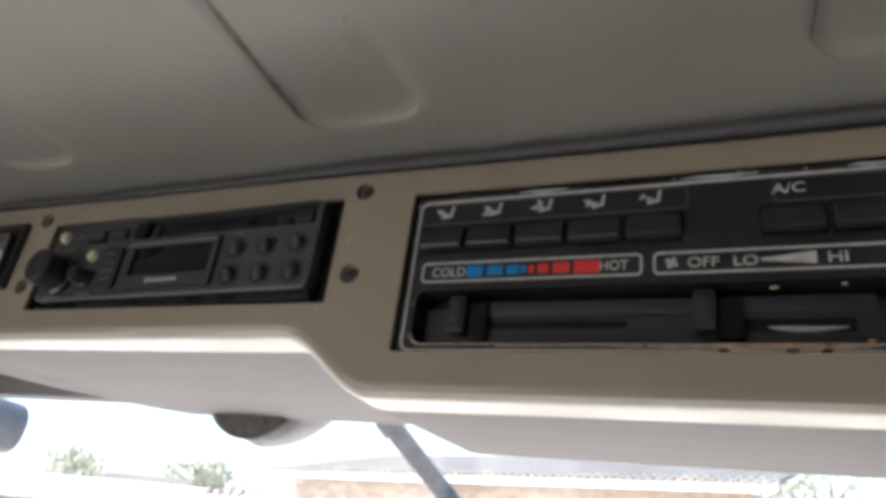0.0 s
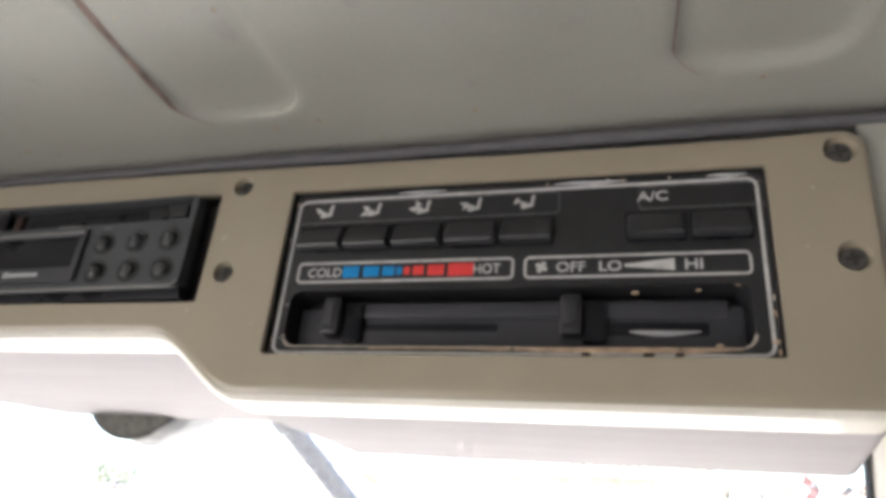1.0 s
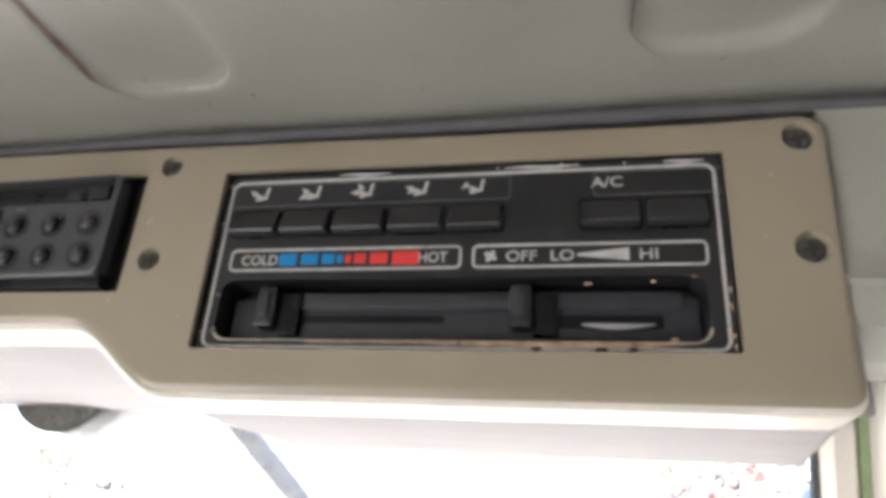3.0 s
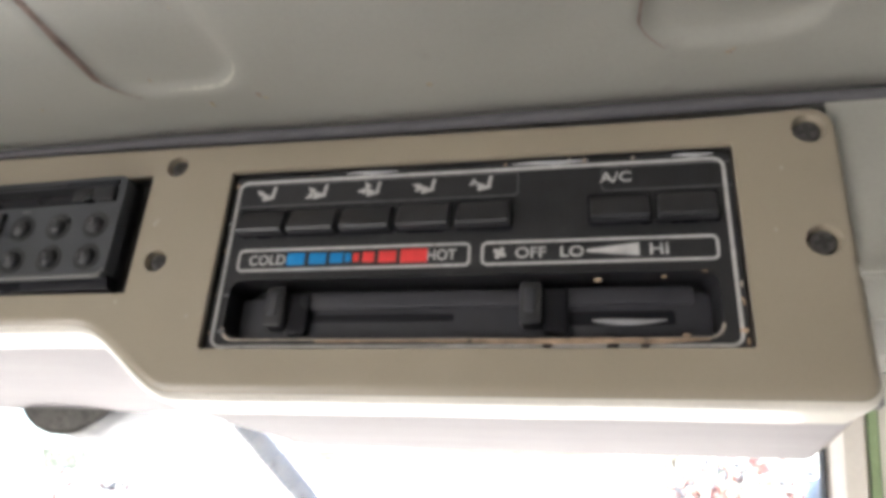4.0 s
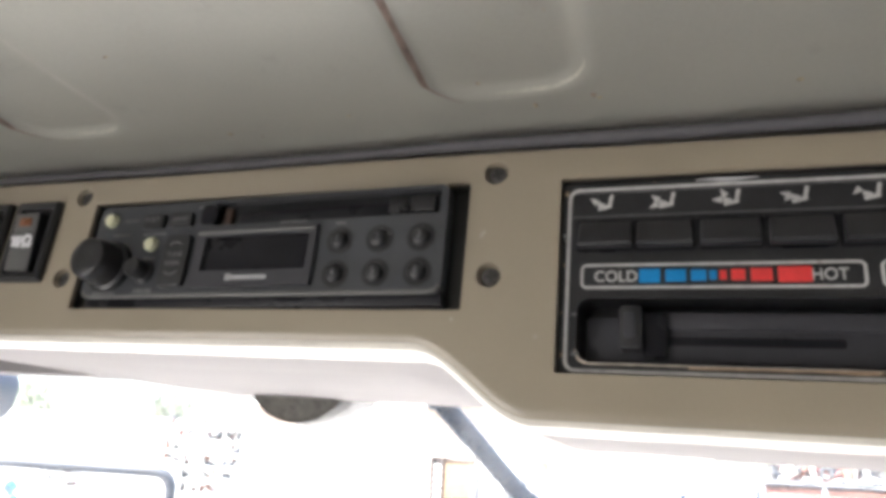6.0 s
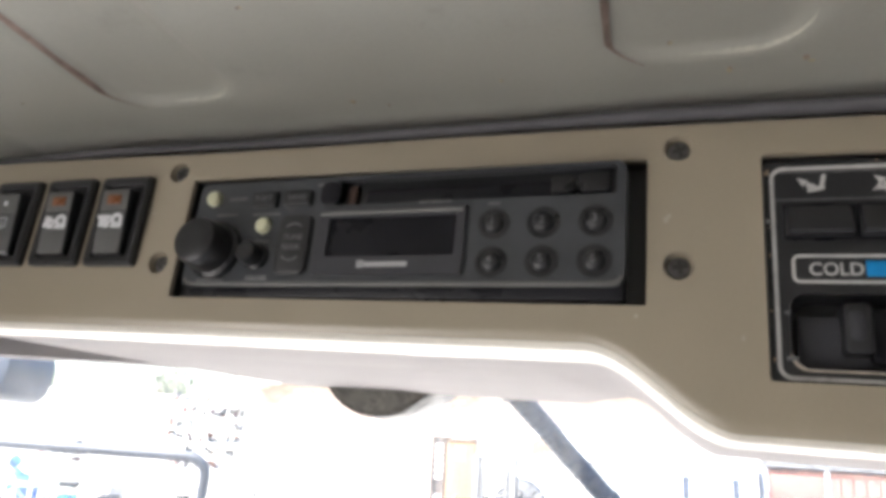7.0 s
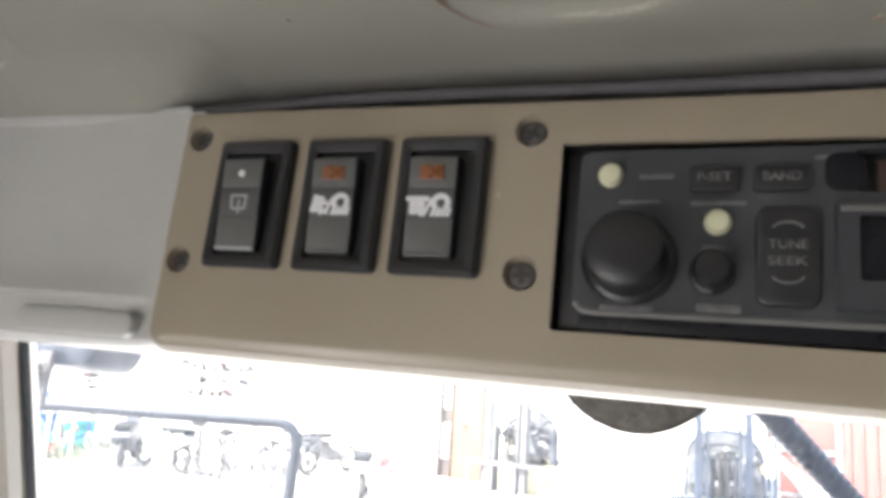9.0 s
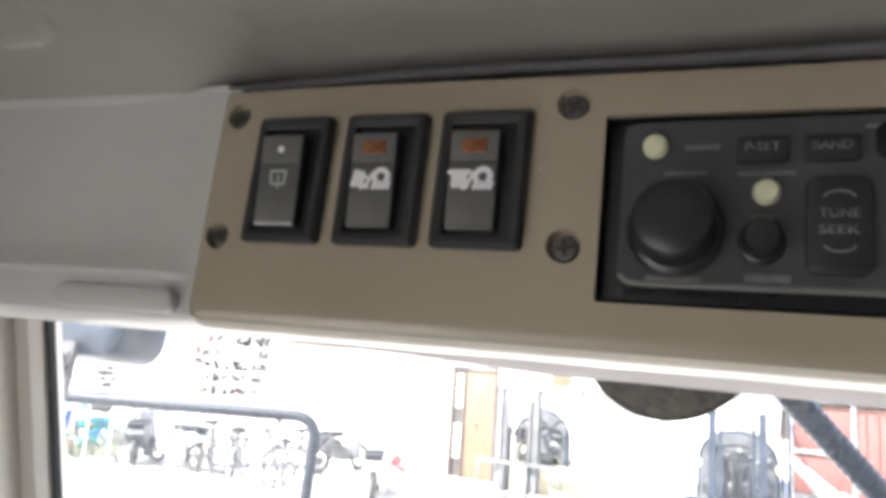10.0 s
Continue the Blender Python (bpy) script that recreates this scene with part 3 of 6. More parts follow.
# ---- overhead console ----
SCREWS = ((-0.455, 2.471, 0.0044), (-0.455, 2.430, 0.0044), (-0.344, 2.471, 0.0048), (-0.344, 2.430, 0.0048), (-0.139, 2.471, 0.0048), (-0.139, 2.429, 0.0048), (0.101, 2.471, 0.0056), (0.100, 2.429, 0.0056))


def console_outline():
    """The console's outline, from its upper right corner, counter-clockwise."""
    pts = []
    def corner(cx, cz, r, a0):
        for k in range(7):
            a = radians(a0 + 15 * k)
            pts.append((cx + r * math.cos(a), cz + r * math.sin(a)))
    corner(0.1105 - 0.009, 2.4805 - 0.009, 0.009, 0)
    for k in range(1, 24):
        x = 0.1 - 0.556 * k / 24
        pts.append((x, 2.4805 + 0.0010 * math.cos((x + 0.2) * 12) + 0.0020 * min(1.0, max(0.0, (-0.30 - x) / 0.12))))
    corner(-0.463 + 0.0028, 2.4813 - 0.0028, 0.0028, 90)
    corner(-0.463 + 0.008, 2.4005 + 0.008, 0.008, 180)
    for k in range(1, 12):
        pts.append((-0.455 + 0.283 * k / 12, 2.4005))
    for k in range(15):
        t = k / 14
        s = t * t * (3 - 2 * t)
        pts.append((-0.169 + 0.047 * t, 2.4005 - 0.0255 * s))
    for k in range(1, 10):
        pts.append((-0.122 + 0.220 * k / 10, 2.375))
    corner(0.1105 - 0.008, 2.375 + 0.008, 0.008, 270)
    return pts


def inset(pts, d):
    """Moves an outline inwards."""
    out, n = [], len(pts)
    for i in range(n):
        a, b, c = Vector(pts[i - 1]), Vector(pts[i]), Vector(pts[(i + 1) % n])
        t = ((b - a).normalized() + (c - b).normalized()).normalized()
        low = min(1.0, max(0.0, (2.389 - b.y) / 0.014))
        e = d * (0.3 if b.y > 2.468 else 0.5 + 0.5 * min(1.0, max(0.0, (b.x + 0.463) / 0.008)) if b.x < -0.455 else 0.5 + 0.5 * low if b.x > 0.1 else 1.0)
        out.append((b.x - t.y * e, b.y + t.x * e))
    return out


def ease(v):
    v = min(1.0, max(0.0, v))
    return v * v * (3 - 2 * v)


def back_y(x):
    """Where the console's underside ends: deep behind the radio, cut back towards both ends."""
    return 0.505 - 1.05 * max(0.0, -0.39 - x) - 0.063 * ease((x + 0.195) / 0.05)


def back_lift(x):
    return 0.0095 - 0.0030 * ease((x + 0.17) / 0.05)


console = thing("overhead_console", (-0.17, 0.3, 2.43), "tan moulded plastic overhead console fixed below the cab roof", "console")
bm = bmesh.new()
outer = console_outline()
R = 0.0065
front = inset(outer, R)
RAD = rrect(-0.242, 2.4413, 0.186, 0.0517, 0.0008, 2)
ACO = rrect(-0.0188, 2.4302, 0.1895, 0.0736, 0.0012, 2)
holes = [RAD, ACO] + [[(sx + sr * math.cos(2 * math.pi * k / 20), sz + sr * math.sin(2 * math.pi * k / 20)) for k in range(20)] for sx, sz, sr in SCREWS]
loops = holed_front(bm, front, holes, 0.3)
sink(bm, loops[1], 0.3024)
sink(bm, loops[2], 0.3024)
for lp in loops[3:]:
    sink(bm, sink(bm, lp, 0.3022, 0.06), 0.3045, 0.3, cap=True)
prev = loops[0]
for k in range(1, 8):
    a = radians(90 * k / 7)
    ring_pts = inset(outer, R * (1 - math.sin(a)))
    row = [bm.verts.new((x, 0.3 + R * (1 - math.cos(a)), z)) for x, z in ring_pts]
    for i in range(len(row)):
        j = (i + 1) % len(row)
        f = bm.faces.new((prev[i], prev[j], row[j], row[i]))
        # lower rounding and right edge take the pale colour for their bright highlight
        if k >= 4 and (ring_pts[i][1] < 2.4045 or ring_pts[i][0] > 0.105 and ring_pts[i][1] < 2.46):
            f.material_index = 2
    prev = row
# pale flange that turns in below the front, brightened for its highlight
def flange(x):
    return 0.013 + 0.004 * min(1.0, max(0.0, (x + 0.42) / 0.2))
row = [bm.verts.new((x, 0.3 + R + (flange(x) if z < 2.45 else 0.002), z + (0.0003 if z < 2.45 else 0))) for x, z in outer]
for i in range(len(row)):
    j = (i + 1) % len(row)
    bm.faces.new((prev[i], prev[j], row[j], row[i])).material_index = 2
prev = row
flare = lambda x: x + (0.016 if x > 0.105 else 0.016 * max(0.0, (x - 0.09) / 0.015))
row = [bm.verts.new((flare(x), back_y(x) - 0.004, z + (back_lift(x) - 0.0008 if z < 2.44 else 0))) for x, z in outer]
row2 = [bm.verts.new((flare(x), back_y(x), z + (back_lift(x) + 0.002 if z < 2.44 else 0))) for x, z in outer]
for a_row, b_row in ((prev, row), (row, row2)):
    for i in range(len(row)):
        j = (i + 1) % len(row)
        bm.faces.new((a_row[i], a_row[j], b_row[j], b_row[i])).material_index = 1
bm.faces.new(row2).material_index = 1
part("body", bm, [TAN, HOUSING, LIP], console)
# dark wells behind the two openings
for name, hole, depth in (("radio_well", RAD, 0.385), ("control_well", ACO, 0.36)):
    bm = bmesh.new()
    y0 = 0.3026
    skin(bm, [[(x, y0, z) for x, z in hole], [(x, depth, z) for x, z in hole]], cap0=False)
    part(name, bm, BEZEL, console, "black mounting well")
for sx, sz, sr in SCREWS:
    bm = bmesh.new()
    tilt = Matrix.Translation((sx, 0.3032, sz)) @ pose(0, 0, 0, random.uniform(-6, 6), random.uniform(0, 90), random.uniform(-6, 6))
    lathe(bm, 0, 0, [(0.0012, sr * 0.62), (0.0003, sr * 0.8), (-0.0009, sr * 0.72), (-0.0014, sr * 0.45)], 18, m=tilt)
    screw = part("screw", bm, STEEL, console, "dull countersunk cross-head screw")
    # dark bars stand in for the shade inside the cross recess
    bm = bmesh.new()
    for q in (0, 90):
        box(bm, -sr * 0.5, sr * 0.5, -0.0017, -0.0013, -sr * 0.14, sr * 0.14, m=tilt @ pose(0, 0, 0, 0, q, 0))
    part("recess", bm, SOCKET, screw, "dark cross recess", smooth=False)


# ---- rocker switches ----
def rocker_switch(x, icon, label):
    z = 2.4484
    t = thing("rocker_switch", (x, 0.3, z), label, "switch", "rocker switches in the console")
    bm = bmesh.new()
    o, i = rrect(x, z, 0.0265, 0.0408, 0.0016, 4), rrect(x, z - 0.0004, 0.0196, 0.0332, 0.0010, 4)
    def ins(p, d):
        return [(x + (a - x) * (1 - d / 0.0132), z + (b - z) * (1 - d / 0.0204)) for a, b in p]
    skin(bm, [[(a, 0.2999, b) for a, b in o], [(a, 0.2978, b) for a, b in o], [(a, 0.2965, b) for a, b in ins(o, 0.0011)],
              [(a, 0.2965, b) for a, b in ins(o, 0.0022)], [(a, 0.2972, b) for a, b in i], [(a, 0.3030, b) for a, b in i]], True, True)
    part("bezel", bm, BEZEL, t)
    # the rocker, proud of its bezel and tilted
    m = Matrix.Translation((x - 0.0016, 0.2972, z - 0.0009)) @ pose(0, 0, 0, 5, 0, 0)
    bm = bmesh.new()
    rbox(bm, 0, 0, 0.0146, 0.0290, -0.0012, 0.0055, 0.0006, 0.0006, m=m)
    rocker = part("rocker", bm, BEZEL, t)
    for zz, hh, mm, nm in ((0.0096, 0.0088, ROCKER, "upper_plate"), (0.0007, 0.0086, ROCKER_MID, "middle_plate"), (-0.0088, 0.0100, ROCKER, "lower_plate")):
        bm = bmesh.new()
        rbox(bm, 0, zz, 0.0140, hh, -0.0017, -0.001, 0.0004, 0.0002, m=m)
        part(nm, bm, mm, rocker)
    bm = bmesh.new()
    rbox(bm, 0, -0.0139, 0.0132, 0.0010, -0.0023, -0.001, 0.0002, 0.0002, m=m)
    part("grip_rib", bm, SILVER if icon == "wiper" else ROCKER, rocker)
    if icon != "wiper":
        bm = bmesh.new()
        rbox(bm, 0, 0.0096, 0.0074, 0.0042, -0.0021, -0.0012, 0.0005, 0.0002, m=m)
        part("lens", bm, ORANGE, rocker, "dull orange indicator lens")
        bm = bmesh.new()
        # sign of short strokes and a lamp with rays
        plate = m
        m = plate @ pose(0, 0, -0.0002) @ Matrix.Diagonal((0.78, 1, 0.76, 1))
        if icon == "rear":
            strokes = ((-0.0066, 0.0006, 0.0014, 0.0062, 16), (-0.0050, 0.0026, 0.0034, 0.0013, 0), (-0.0042, 0.0010, 0.0042, 0.0014, 0), (-0.0044, -0.0006, 0.0018, 0.0056, -28), (-0.0038, -0.0022, 0.0046, 0.0013, 12))
        else:
            strokes = ((-0.0048, 0.0028, 0.0066, 0.0014, 0), (-0.0064, 0.0000, 0.0015, 0.0056, 0), (-0.0044, 0.0000, 0.0014, 0.0052, 0), (-0.0054, 0.0008, 0.0034, 0.0012, 0), (-0.0054, -0.0014, 0.0034, 0.0012, 0), (-0.0028, -0.0004, 0.0014, 0.0060, 0))
        for sx, sz, sw, sh, sa in strokes:
            rbox(bm, 0, 0, sw * 1.3 + 0.0003, sh * 1.08 + 0.0003, -0.0021, -0.0012, 0.0002, 0.0001, m=m @ pose(sx, 0, sz, 0, sa, 0))
        rbox(bm, 0, 0, 0.0012, 0.0068, -0.0021, -0.0012, 0.0002, 0.0001, m=m @ pose(-0.0006, 0, -0.0002, 0, 25, 0))
        for k in range(11):
            a = radians(-30 + 240 * k / 10)
            rbox(bm, 0, 0, 0.0021, 0.0017, -0.0021, -0.0012, 0.0002, 0.0001, m=m @ pose(0.0042 + 0.0027 * math.cos(a), 0, 0.0012 + 0.0026 * math.sin(a), 0, -math.degrees(a), 0))
        for k in range(4):
            rbox(bm, 0, 0, 0.0015, 0.0034, -0.0021, -0.0012, 0.0002, 0.0001, m=m @ pose(0.0016 + 0.0019 * k, 0, -0.0022, 0, 22, 0))
        m = plate
        tagged(part("symbol", bm, SYMBOL, rocker, "white work lamp symbol"), kind="stuff")
    else:
        bm = bmesh.new()
        lathe(bm, 0, 0.0095, [(-0.0012, 0.0012), (-0.0021, 0.0011)], 12, m=m)
        part("dot", bm, SYMBOL, rocker, "white dot")
        bm = bmesh.new()
        for sx, sz, sw, sh, sa in ((0, 0.0030, 0.0064, 0.0009, 0), (-0.0030, 0.0006, 0.0009, 0.0050, -6), (0.0030, 0.0006, 0.0009, 0.0050, 6), (-0.0014, -0.0018, 0.0024, 0.0009, 0), (0.0016, -0.0018, 0.0020, 0.0009, 0), (0.0002, -0.0010, 0.0008, 0.0050, 0)):
            rbox(bm, 0, 0, sw, sh, -0.0021, -0.0012, 0.0002, 0.0001, m=m @ Matrix.Diagonal((0.82, 1, 0.85, 1)) @ pose(sx, 0, sz, 0, sa, 0))
        tagged(part("symbol", bm, SILVER, rocker, "grey window wiper symbol"), kind="stuff")
    return t


rocker_switch(-0.4312, "wiper", "charcoal rocker switch with white dot and wiper symbol")
rocker_switch(-0.3995, "rear", "charcoal rocker switch with orange lens and rear lamp symbol")
rocker_switch(-0.3685, "front", "charcoal rocker switch with orange lens and front lamp symbol")

# ---- car radio ----
radio = thing("car_radio", (-0.24, 0.3, 2.442), "charcoal cassette car radio loose in the console opening", "radio")
TW = Matrix.Translation((-0.24, 0.2965, 2.4415)) @ pose(0, 0, 0, 0, 0.0, -2.0) @ Matrix.Translation((0.24, -0.2965, -2.4415))
F = 0.2965


def rb(name, cx, cz, w, h, proud, material, parent, r=0.0008, bevel=0.0005, label="", deep=0.004):
    bm = bmesh.new()
    rbox(bm, cx, cz, w, h, F - proud, F + deep, r, bevel, m=TW)
    return part(name, bm, material, parent, label)


# chassis and fascia with its chin
bm = bmesh.new()
rbox(bm, -0.240, 2.4415, 0.166, 0.046, 0.301, 0.38, 0.001, 0.0005, m=TW)
part("chassis", bm, RADIO_DARK, radio)
bm = bmesh.new()
lp = holed_front(bm, rrect(-0.2425, 2.4424, 0.1745, 0.0438, 0.0034, 5), [rrect(-0.2115, 2.4578, 0.1065, 0.0108, 0.0008, 3)], F)
sink(bm, lp[1], F + 0.012, 0.0, cap=True)
back = sink(bm, lp[0], F + 0.006)
for v in bm.verts:
    v.co = TW @ v.co
fascia = part("fascia", bm, RADIO, radio)
bm = bmesh.new()
o = [(F + 0.0030, 2.4220), (F + 0.0030, 2.4205), (F + 0.0042, 2.4166), (F + 0.010, 2.4162), (F + 0.010, 2.4220)]
skin(bm, [[TW @ Vector((x, y, z)) for y, z in o] for x in (-0.3285, -0.1560)])
part("chin", bm, DISPLAY, radio, "dark sloping lower edge")
# lower lip in lighter grey, its highlight put into the colour
bm = bmesh.new()
tube(bm, [TW @ Vector((x, F + 0.0006, z)) for x, z in ((-0.3290, 2.4232), (-0.3272, 2.4214), (-0.3240, 2.4209), (-0.1610, 2.4209), (-0.1578, 2.4214), (-0.1560, 2.4232))], 0.0010, 8)
part("lower_lip", bm, ROCKER, radio, "grey lower lip lightened for its highlight")
bm = bmesh.new()
rbox(bm, -0.2418, 2.4413, 0.1850, 0.0508, 0.3052, 0.3080, 0.001, 0.0005)
part("mounting_sleeve", bm, KNOB, radio, "black mounting sleeve")
# cassette door: lower flap, ejector block and rails in the slot
bm = bmesh.new()
rbox(bm, -0.2170, 2.4560, 0.072, 0.0062, F + 0.0030, F + 0.009, 0.0006, 0.0005, m=TW)
part("cassette_flap", bm, DISPLAY, radio)
bm = bmesh.new()
tube(bm, [TW @ Vector((x, F + 0.0012, 2.4624)) for x in (-0.2535, -0.1845)], 0.0006, 6)
part("slot_rail", bm, RADIO_DARK, radio, "worn grey edge")
rb("eject_key", -0.1765, 2.4572, 0.0085, 0.0062, -0.0010, KNOB, radio, deep=0.006)
rb("wind_key", -0.1660, 2.4572, 0.0105, 0.0066, -0.0006, KNOB, radio, deep=0.006)
bm = bmesh.new()
rbox(bm, -0.2585, 2.4570, 0.0032, 0.0080, F + 0.002, F + 0.010, 0.0003, 0.0003, m=TW)
part("slot_bracket", bm, RUSTY, radio, "rusty bracket inside the slot")
# black block painted for the shade of a recess
bm = bmesh.new()
rbox(bm, -0.2672, 2.4575, 0.0090, 0.0098, F - 0.0006, F + 0.003, 0.003, 0.0008, m=TW)
part("recess_patch", bm, DISPLAY, radio)
for cx, cz, w in ((-0.2705, 2.4612, 0.0060), (-0.223, 2.4520, 0.0130), (-0.2005, 2.4503, 0.0045)):
    bm = bmesh.new()
    rbox(bm, cx, cz, w, 0.0011, F - 0.0002, F + 0.001, 0.0003, 0.0001, m=TW)
    part("caption_bar", bm, GREYPRINT, radio)
# display
bm = bmesh.new()
lp = holed_front(bm, rrect(-0.2397, 2.4370, 0.0590, 0.0262, 0.0010, 3), [rrect(-0.2390, 2.4386, 0.0512, 0.0155, 0.0006, 3)], F - 0.0018)
sink(bm, lp[1], F + 0.0008)
sink(bm, lp[0], F + 0.0005, -0.01)
for v in bm.verts:
    v.co = TW @ v.co
bezel = part("display_bezel", bm, SLIDE, radio)
rb("window", -0.2390, 2.4386, 0.0514, 0.0157, 0.0006, DISPLAY, bezel, label="dark blank display window")
bm = bmesh.new()
tube(bm, [TW @ Vector((x, F - 0.0018, 2.4480)) for x in (-0.2685, -0.2110)], 0.0010, 8)
part("bezel_edge", bm, ROCKER, bezel, "worn silver upper edge")
bm = bmesh.new()
rbox(bm, -0.2405, 2.4276, 0.0200, 0.0019, F - 0.0021, F, 0.0004, 0.0002, m=TW)
rbox(bm, -0.2492, 2.4278, 0.0028, 0.0030, F - 0.0021, F, 0.0004, 0.0002, m=TW)
part("maker_mark", bm, SILVER, bezel, "plain silver mark below the display")
# six round preset keys in wells
for k in range(6):
    cx, cz = (-0.2, -0.1825, -0.165)[k % 3], (2.4425, 2.4285)[k // 3]
    bm = bmesh.new()
    ringp = [(F + 0.0004, 0.0058), (F - 0.0002, 0.0058), (F - 0.0003, 0.0050), (F - 0.0001, 0.0034)]
    lathe(bm, cx, cz, ringp, 24, m=TW)
    key = part("preset_key", bm, KNOB, radio)
    bm = bmesh.new()
    lathe(bm, cx, cz, [(F + 0.0004, 0.0036), (F - 0.0010, 0.0036), (F - 0.0020, 0.0030), (F - 0.0025, 0.0018), (F - 0.0026, 0.0006)], 24, m=TW)
    part("cap", bm, RADIO_DARK, key)
    words("numeral", str(k + 1), cx, cz + 0.0004, 0.0030, F - 0.0026, GREYPRINT, key, m=TW)
# knobs, cream keys, keys and the tuning rocker
bm = bmesh.new()
lathe(bm, -0.3158, 2.4345, [(F + 0.001, 0.0118), (F - 0.0022, 0.0118), (F - 0.0030, 0.0110), (F - 0.0034, 0.0101), (F - 0.0125, 0.0095), (F - 0.0142, 0.0088), (F - 0.0150, 0.0070), (F - 0.0153, 0.0040), (F - 0.0152, 0.0012)], 40, m=TW, wobble=0.012)
part("volume_knob", bm, KNOB, radio, "black ribbed volume knob")
bm = bmesh.new()
lathe(bm, -0.2960, 2.4318, [(F + 0.001, 0.0056), (F - 0.0016, 0.0054), (F - 0.0022, 0.0046), (F - 0.0074, 0.0043), (F - 0.0084, 0.0036), (F - 0.0087, 0.0010)], 28, m=TW, wobble=0.015)
part("tone_knob", bm, KNOB, radio, "small black tone knob")
for cx, cz in ((-0.3215, 2.4572), (-0.2950, 2.4445)):
    bm = bmesh.new()
    lathe(bm, cx, cz, [(F + 0.001, 0.0033), (F - 0.0016, 0.0032), (F - 0.0026, 0.0025), (F - 0.0030, 0.0008)], 24, m=TW)
    part("cream_key", bm, CREAM, radio, "round cream push key")
for cx, w, txt in ((-0.2960, 0.0118, "P-SET"), (-0.2808, 0.0125, "BAND")):
    k = rb("key", cx, 2.4555, w, 0.0066, 0.0022, RADIO_DARK, radio, r=0.0012, bevel=0.0007)
    words("caption", txt, cx, 2.4560, 0.0024, F - 0.0021, GREYPRINT, k, width=w * 0.68, m=TW)
k = rb("tuning_rocker", -0.2795, 2.4362, 0.0140, 0.0242, 0.0022, RADIO_DARK, radio, r=0.0030, bevel=0.0009)
words("caption", "TUNE", -0.2795, 2.4390, 0.0022, F - 0.0021, GREYPRINT, k, width=0.0085, m=TW)
words("caption", "SEEK", -0.2795, 2.4350, 0.0022, F - 0.0021, GREYPRINT, k, width=0.0085, m=TW)
bm = bmesh.new()
for s in (1, -1):
    pts = [TW @ Vector((-0.2795 + 0.0035 * math.cos(radians(a)), F - 0.0023, 2.4370 + s * (0.0052 + 0.0022 * math.sin(radians(a))))) for a in range(20, 161, 20)]
    tube(bm, pts, 0.00035, 6)
part("arrows", bm, GREYPRINT, k)
for cx, cz, w, h in ((-0.3100, 2.4570, 0.0085, 0.0014), (-0.3140, 2.4500, 0.0105, 0.0011), (-0.2950, 2.4497, 0.0130, 0.0011), (-0.2950, 2.4382, 0.0070, 0.0013), (-0.2945, 2.4232, 0.0100, 0.0020), (-0.3160, 2.4222, 0.0130, 0.0016)):
    bm = bmesh.new()
    rbox(bm, cx, cz, w, h, F - 0.0002, F + 0.001, 0.0003, 0.0001, m=TW)
    part("caption_bar", bm, GREYPRINT, radio)

# ---- heater control panel ----
G = 0.3035
heater = thing("heater_control", (-0.0185, 0.303, 2.431), "black heater and air conditioning control panel with white print", "control panel")
bm = bmesh.new()
REC = rrect(-0.0197, 2.40935, 0.1746, 0.0235, 0.005, 6)
lp = holed_front(bm, rrect(-0.0188, 2.4298, 0.1884, 0.0726, 0.002, 4), [REC], G)
sink(bm, lp[1], G + 0.013, 0.03, cap=True)
sink(bm, lp[0], G + 0.02)
faceplate = part("faceplate", bm, BLACK, heater)


def print_ring(cx, cz, w, h, r, line, material, label=""):
    bm = bmesh.new()
    ring(bm, cx, cz, w, h, r, line, G - 0.00025, G + 0.0004)
    return part("printed_outline", bm, material, heater, label)


print_ring(-0.0188, 2.4291, 0.1845, 0.0692, 0.0042, 0.0012, WHITE, "worn white printed border")
print_ring(-0.0605, 2.4291, 0.0905, 0.0092, 0.0022, 0.0009, WHITE)
print_ring(0.02865, 2.4291, 0.0801, 0.0092, 0.0022, 0.0009, WHITE)
words("lettering", "COLD", -0.0935, 2.4291, 0.0042, G, WHITE, heater, width=0.0148)
words("lettering", "HOT", -0.0258, 2.4292, 0.0042, G, WHITE, heater, width=0.0108)
for x0, x1, h, mm in ((-0.0855, -0.0785, 0.0050, BLUE), (-0.0767, -0.0700, 0.0045, BLUE), (-0.0684, -0.0634, 0.0040, BLUE), (-0.0625, -0.0602, 0.0034, BLUE),
                      (-0.0592, -0.0570, 0.0034, RED), (-0.0556, -0.0512, 0.0040, RED), (-0.0495, -0.0428, 0.0046, RED), (-0.0412, -0.0310, 0.0054, RED)):
    bm = bmesh.new()
    rbox(bm, (x0 + x1) / 2, 2.4292, x1 - x0, h, G - 0.0002, G + 0.0004, 0.0002, 0.0001)
    part("temperature_mark", bm, mm, heater, "blue printed mark" if mm is BLUE else "red printed mark")
words("lettering", "OFF", 0.0062, 2.4291, 0.0042, G, WHITE, heater, width=0.0108)
words("lettering", "LO", 0.0205, 2.4291, 0.0042, G, WHITE, heater, width=0.0080)
words("lettering", "HI", 0.0495, 2.4292, 0.0042, G, WHITE, heater, width=0.0060)
bm = bmesh.new()
skin(bm, [[(0.0255, y, 2.4287), (0.0430, y, 2.4268), (0.0430, y, 2.4316), (0.0255, y, 2.4295)] for y in (G + 0.0004, G - 0.0002)])
part("fan_wedge", bm, WHITE, heater, "white printed wedge", smooth=False)
bm = bmesh.new()
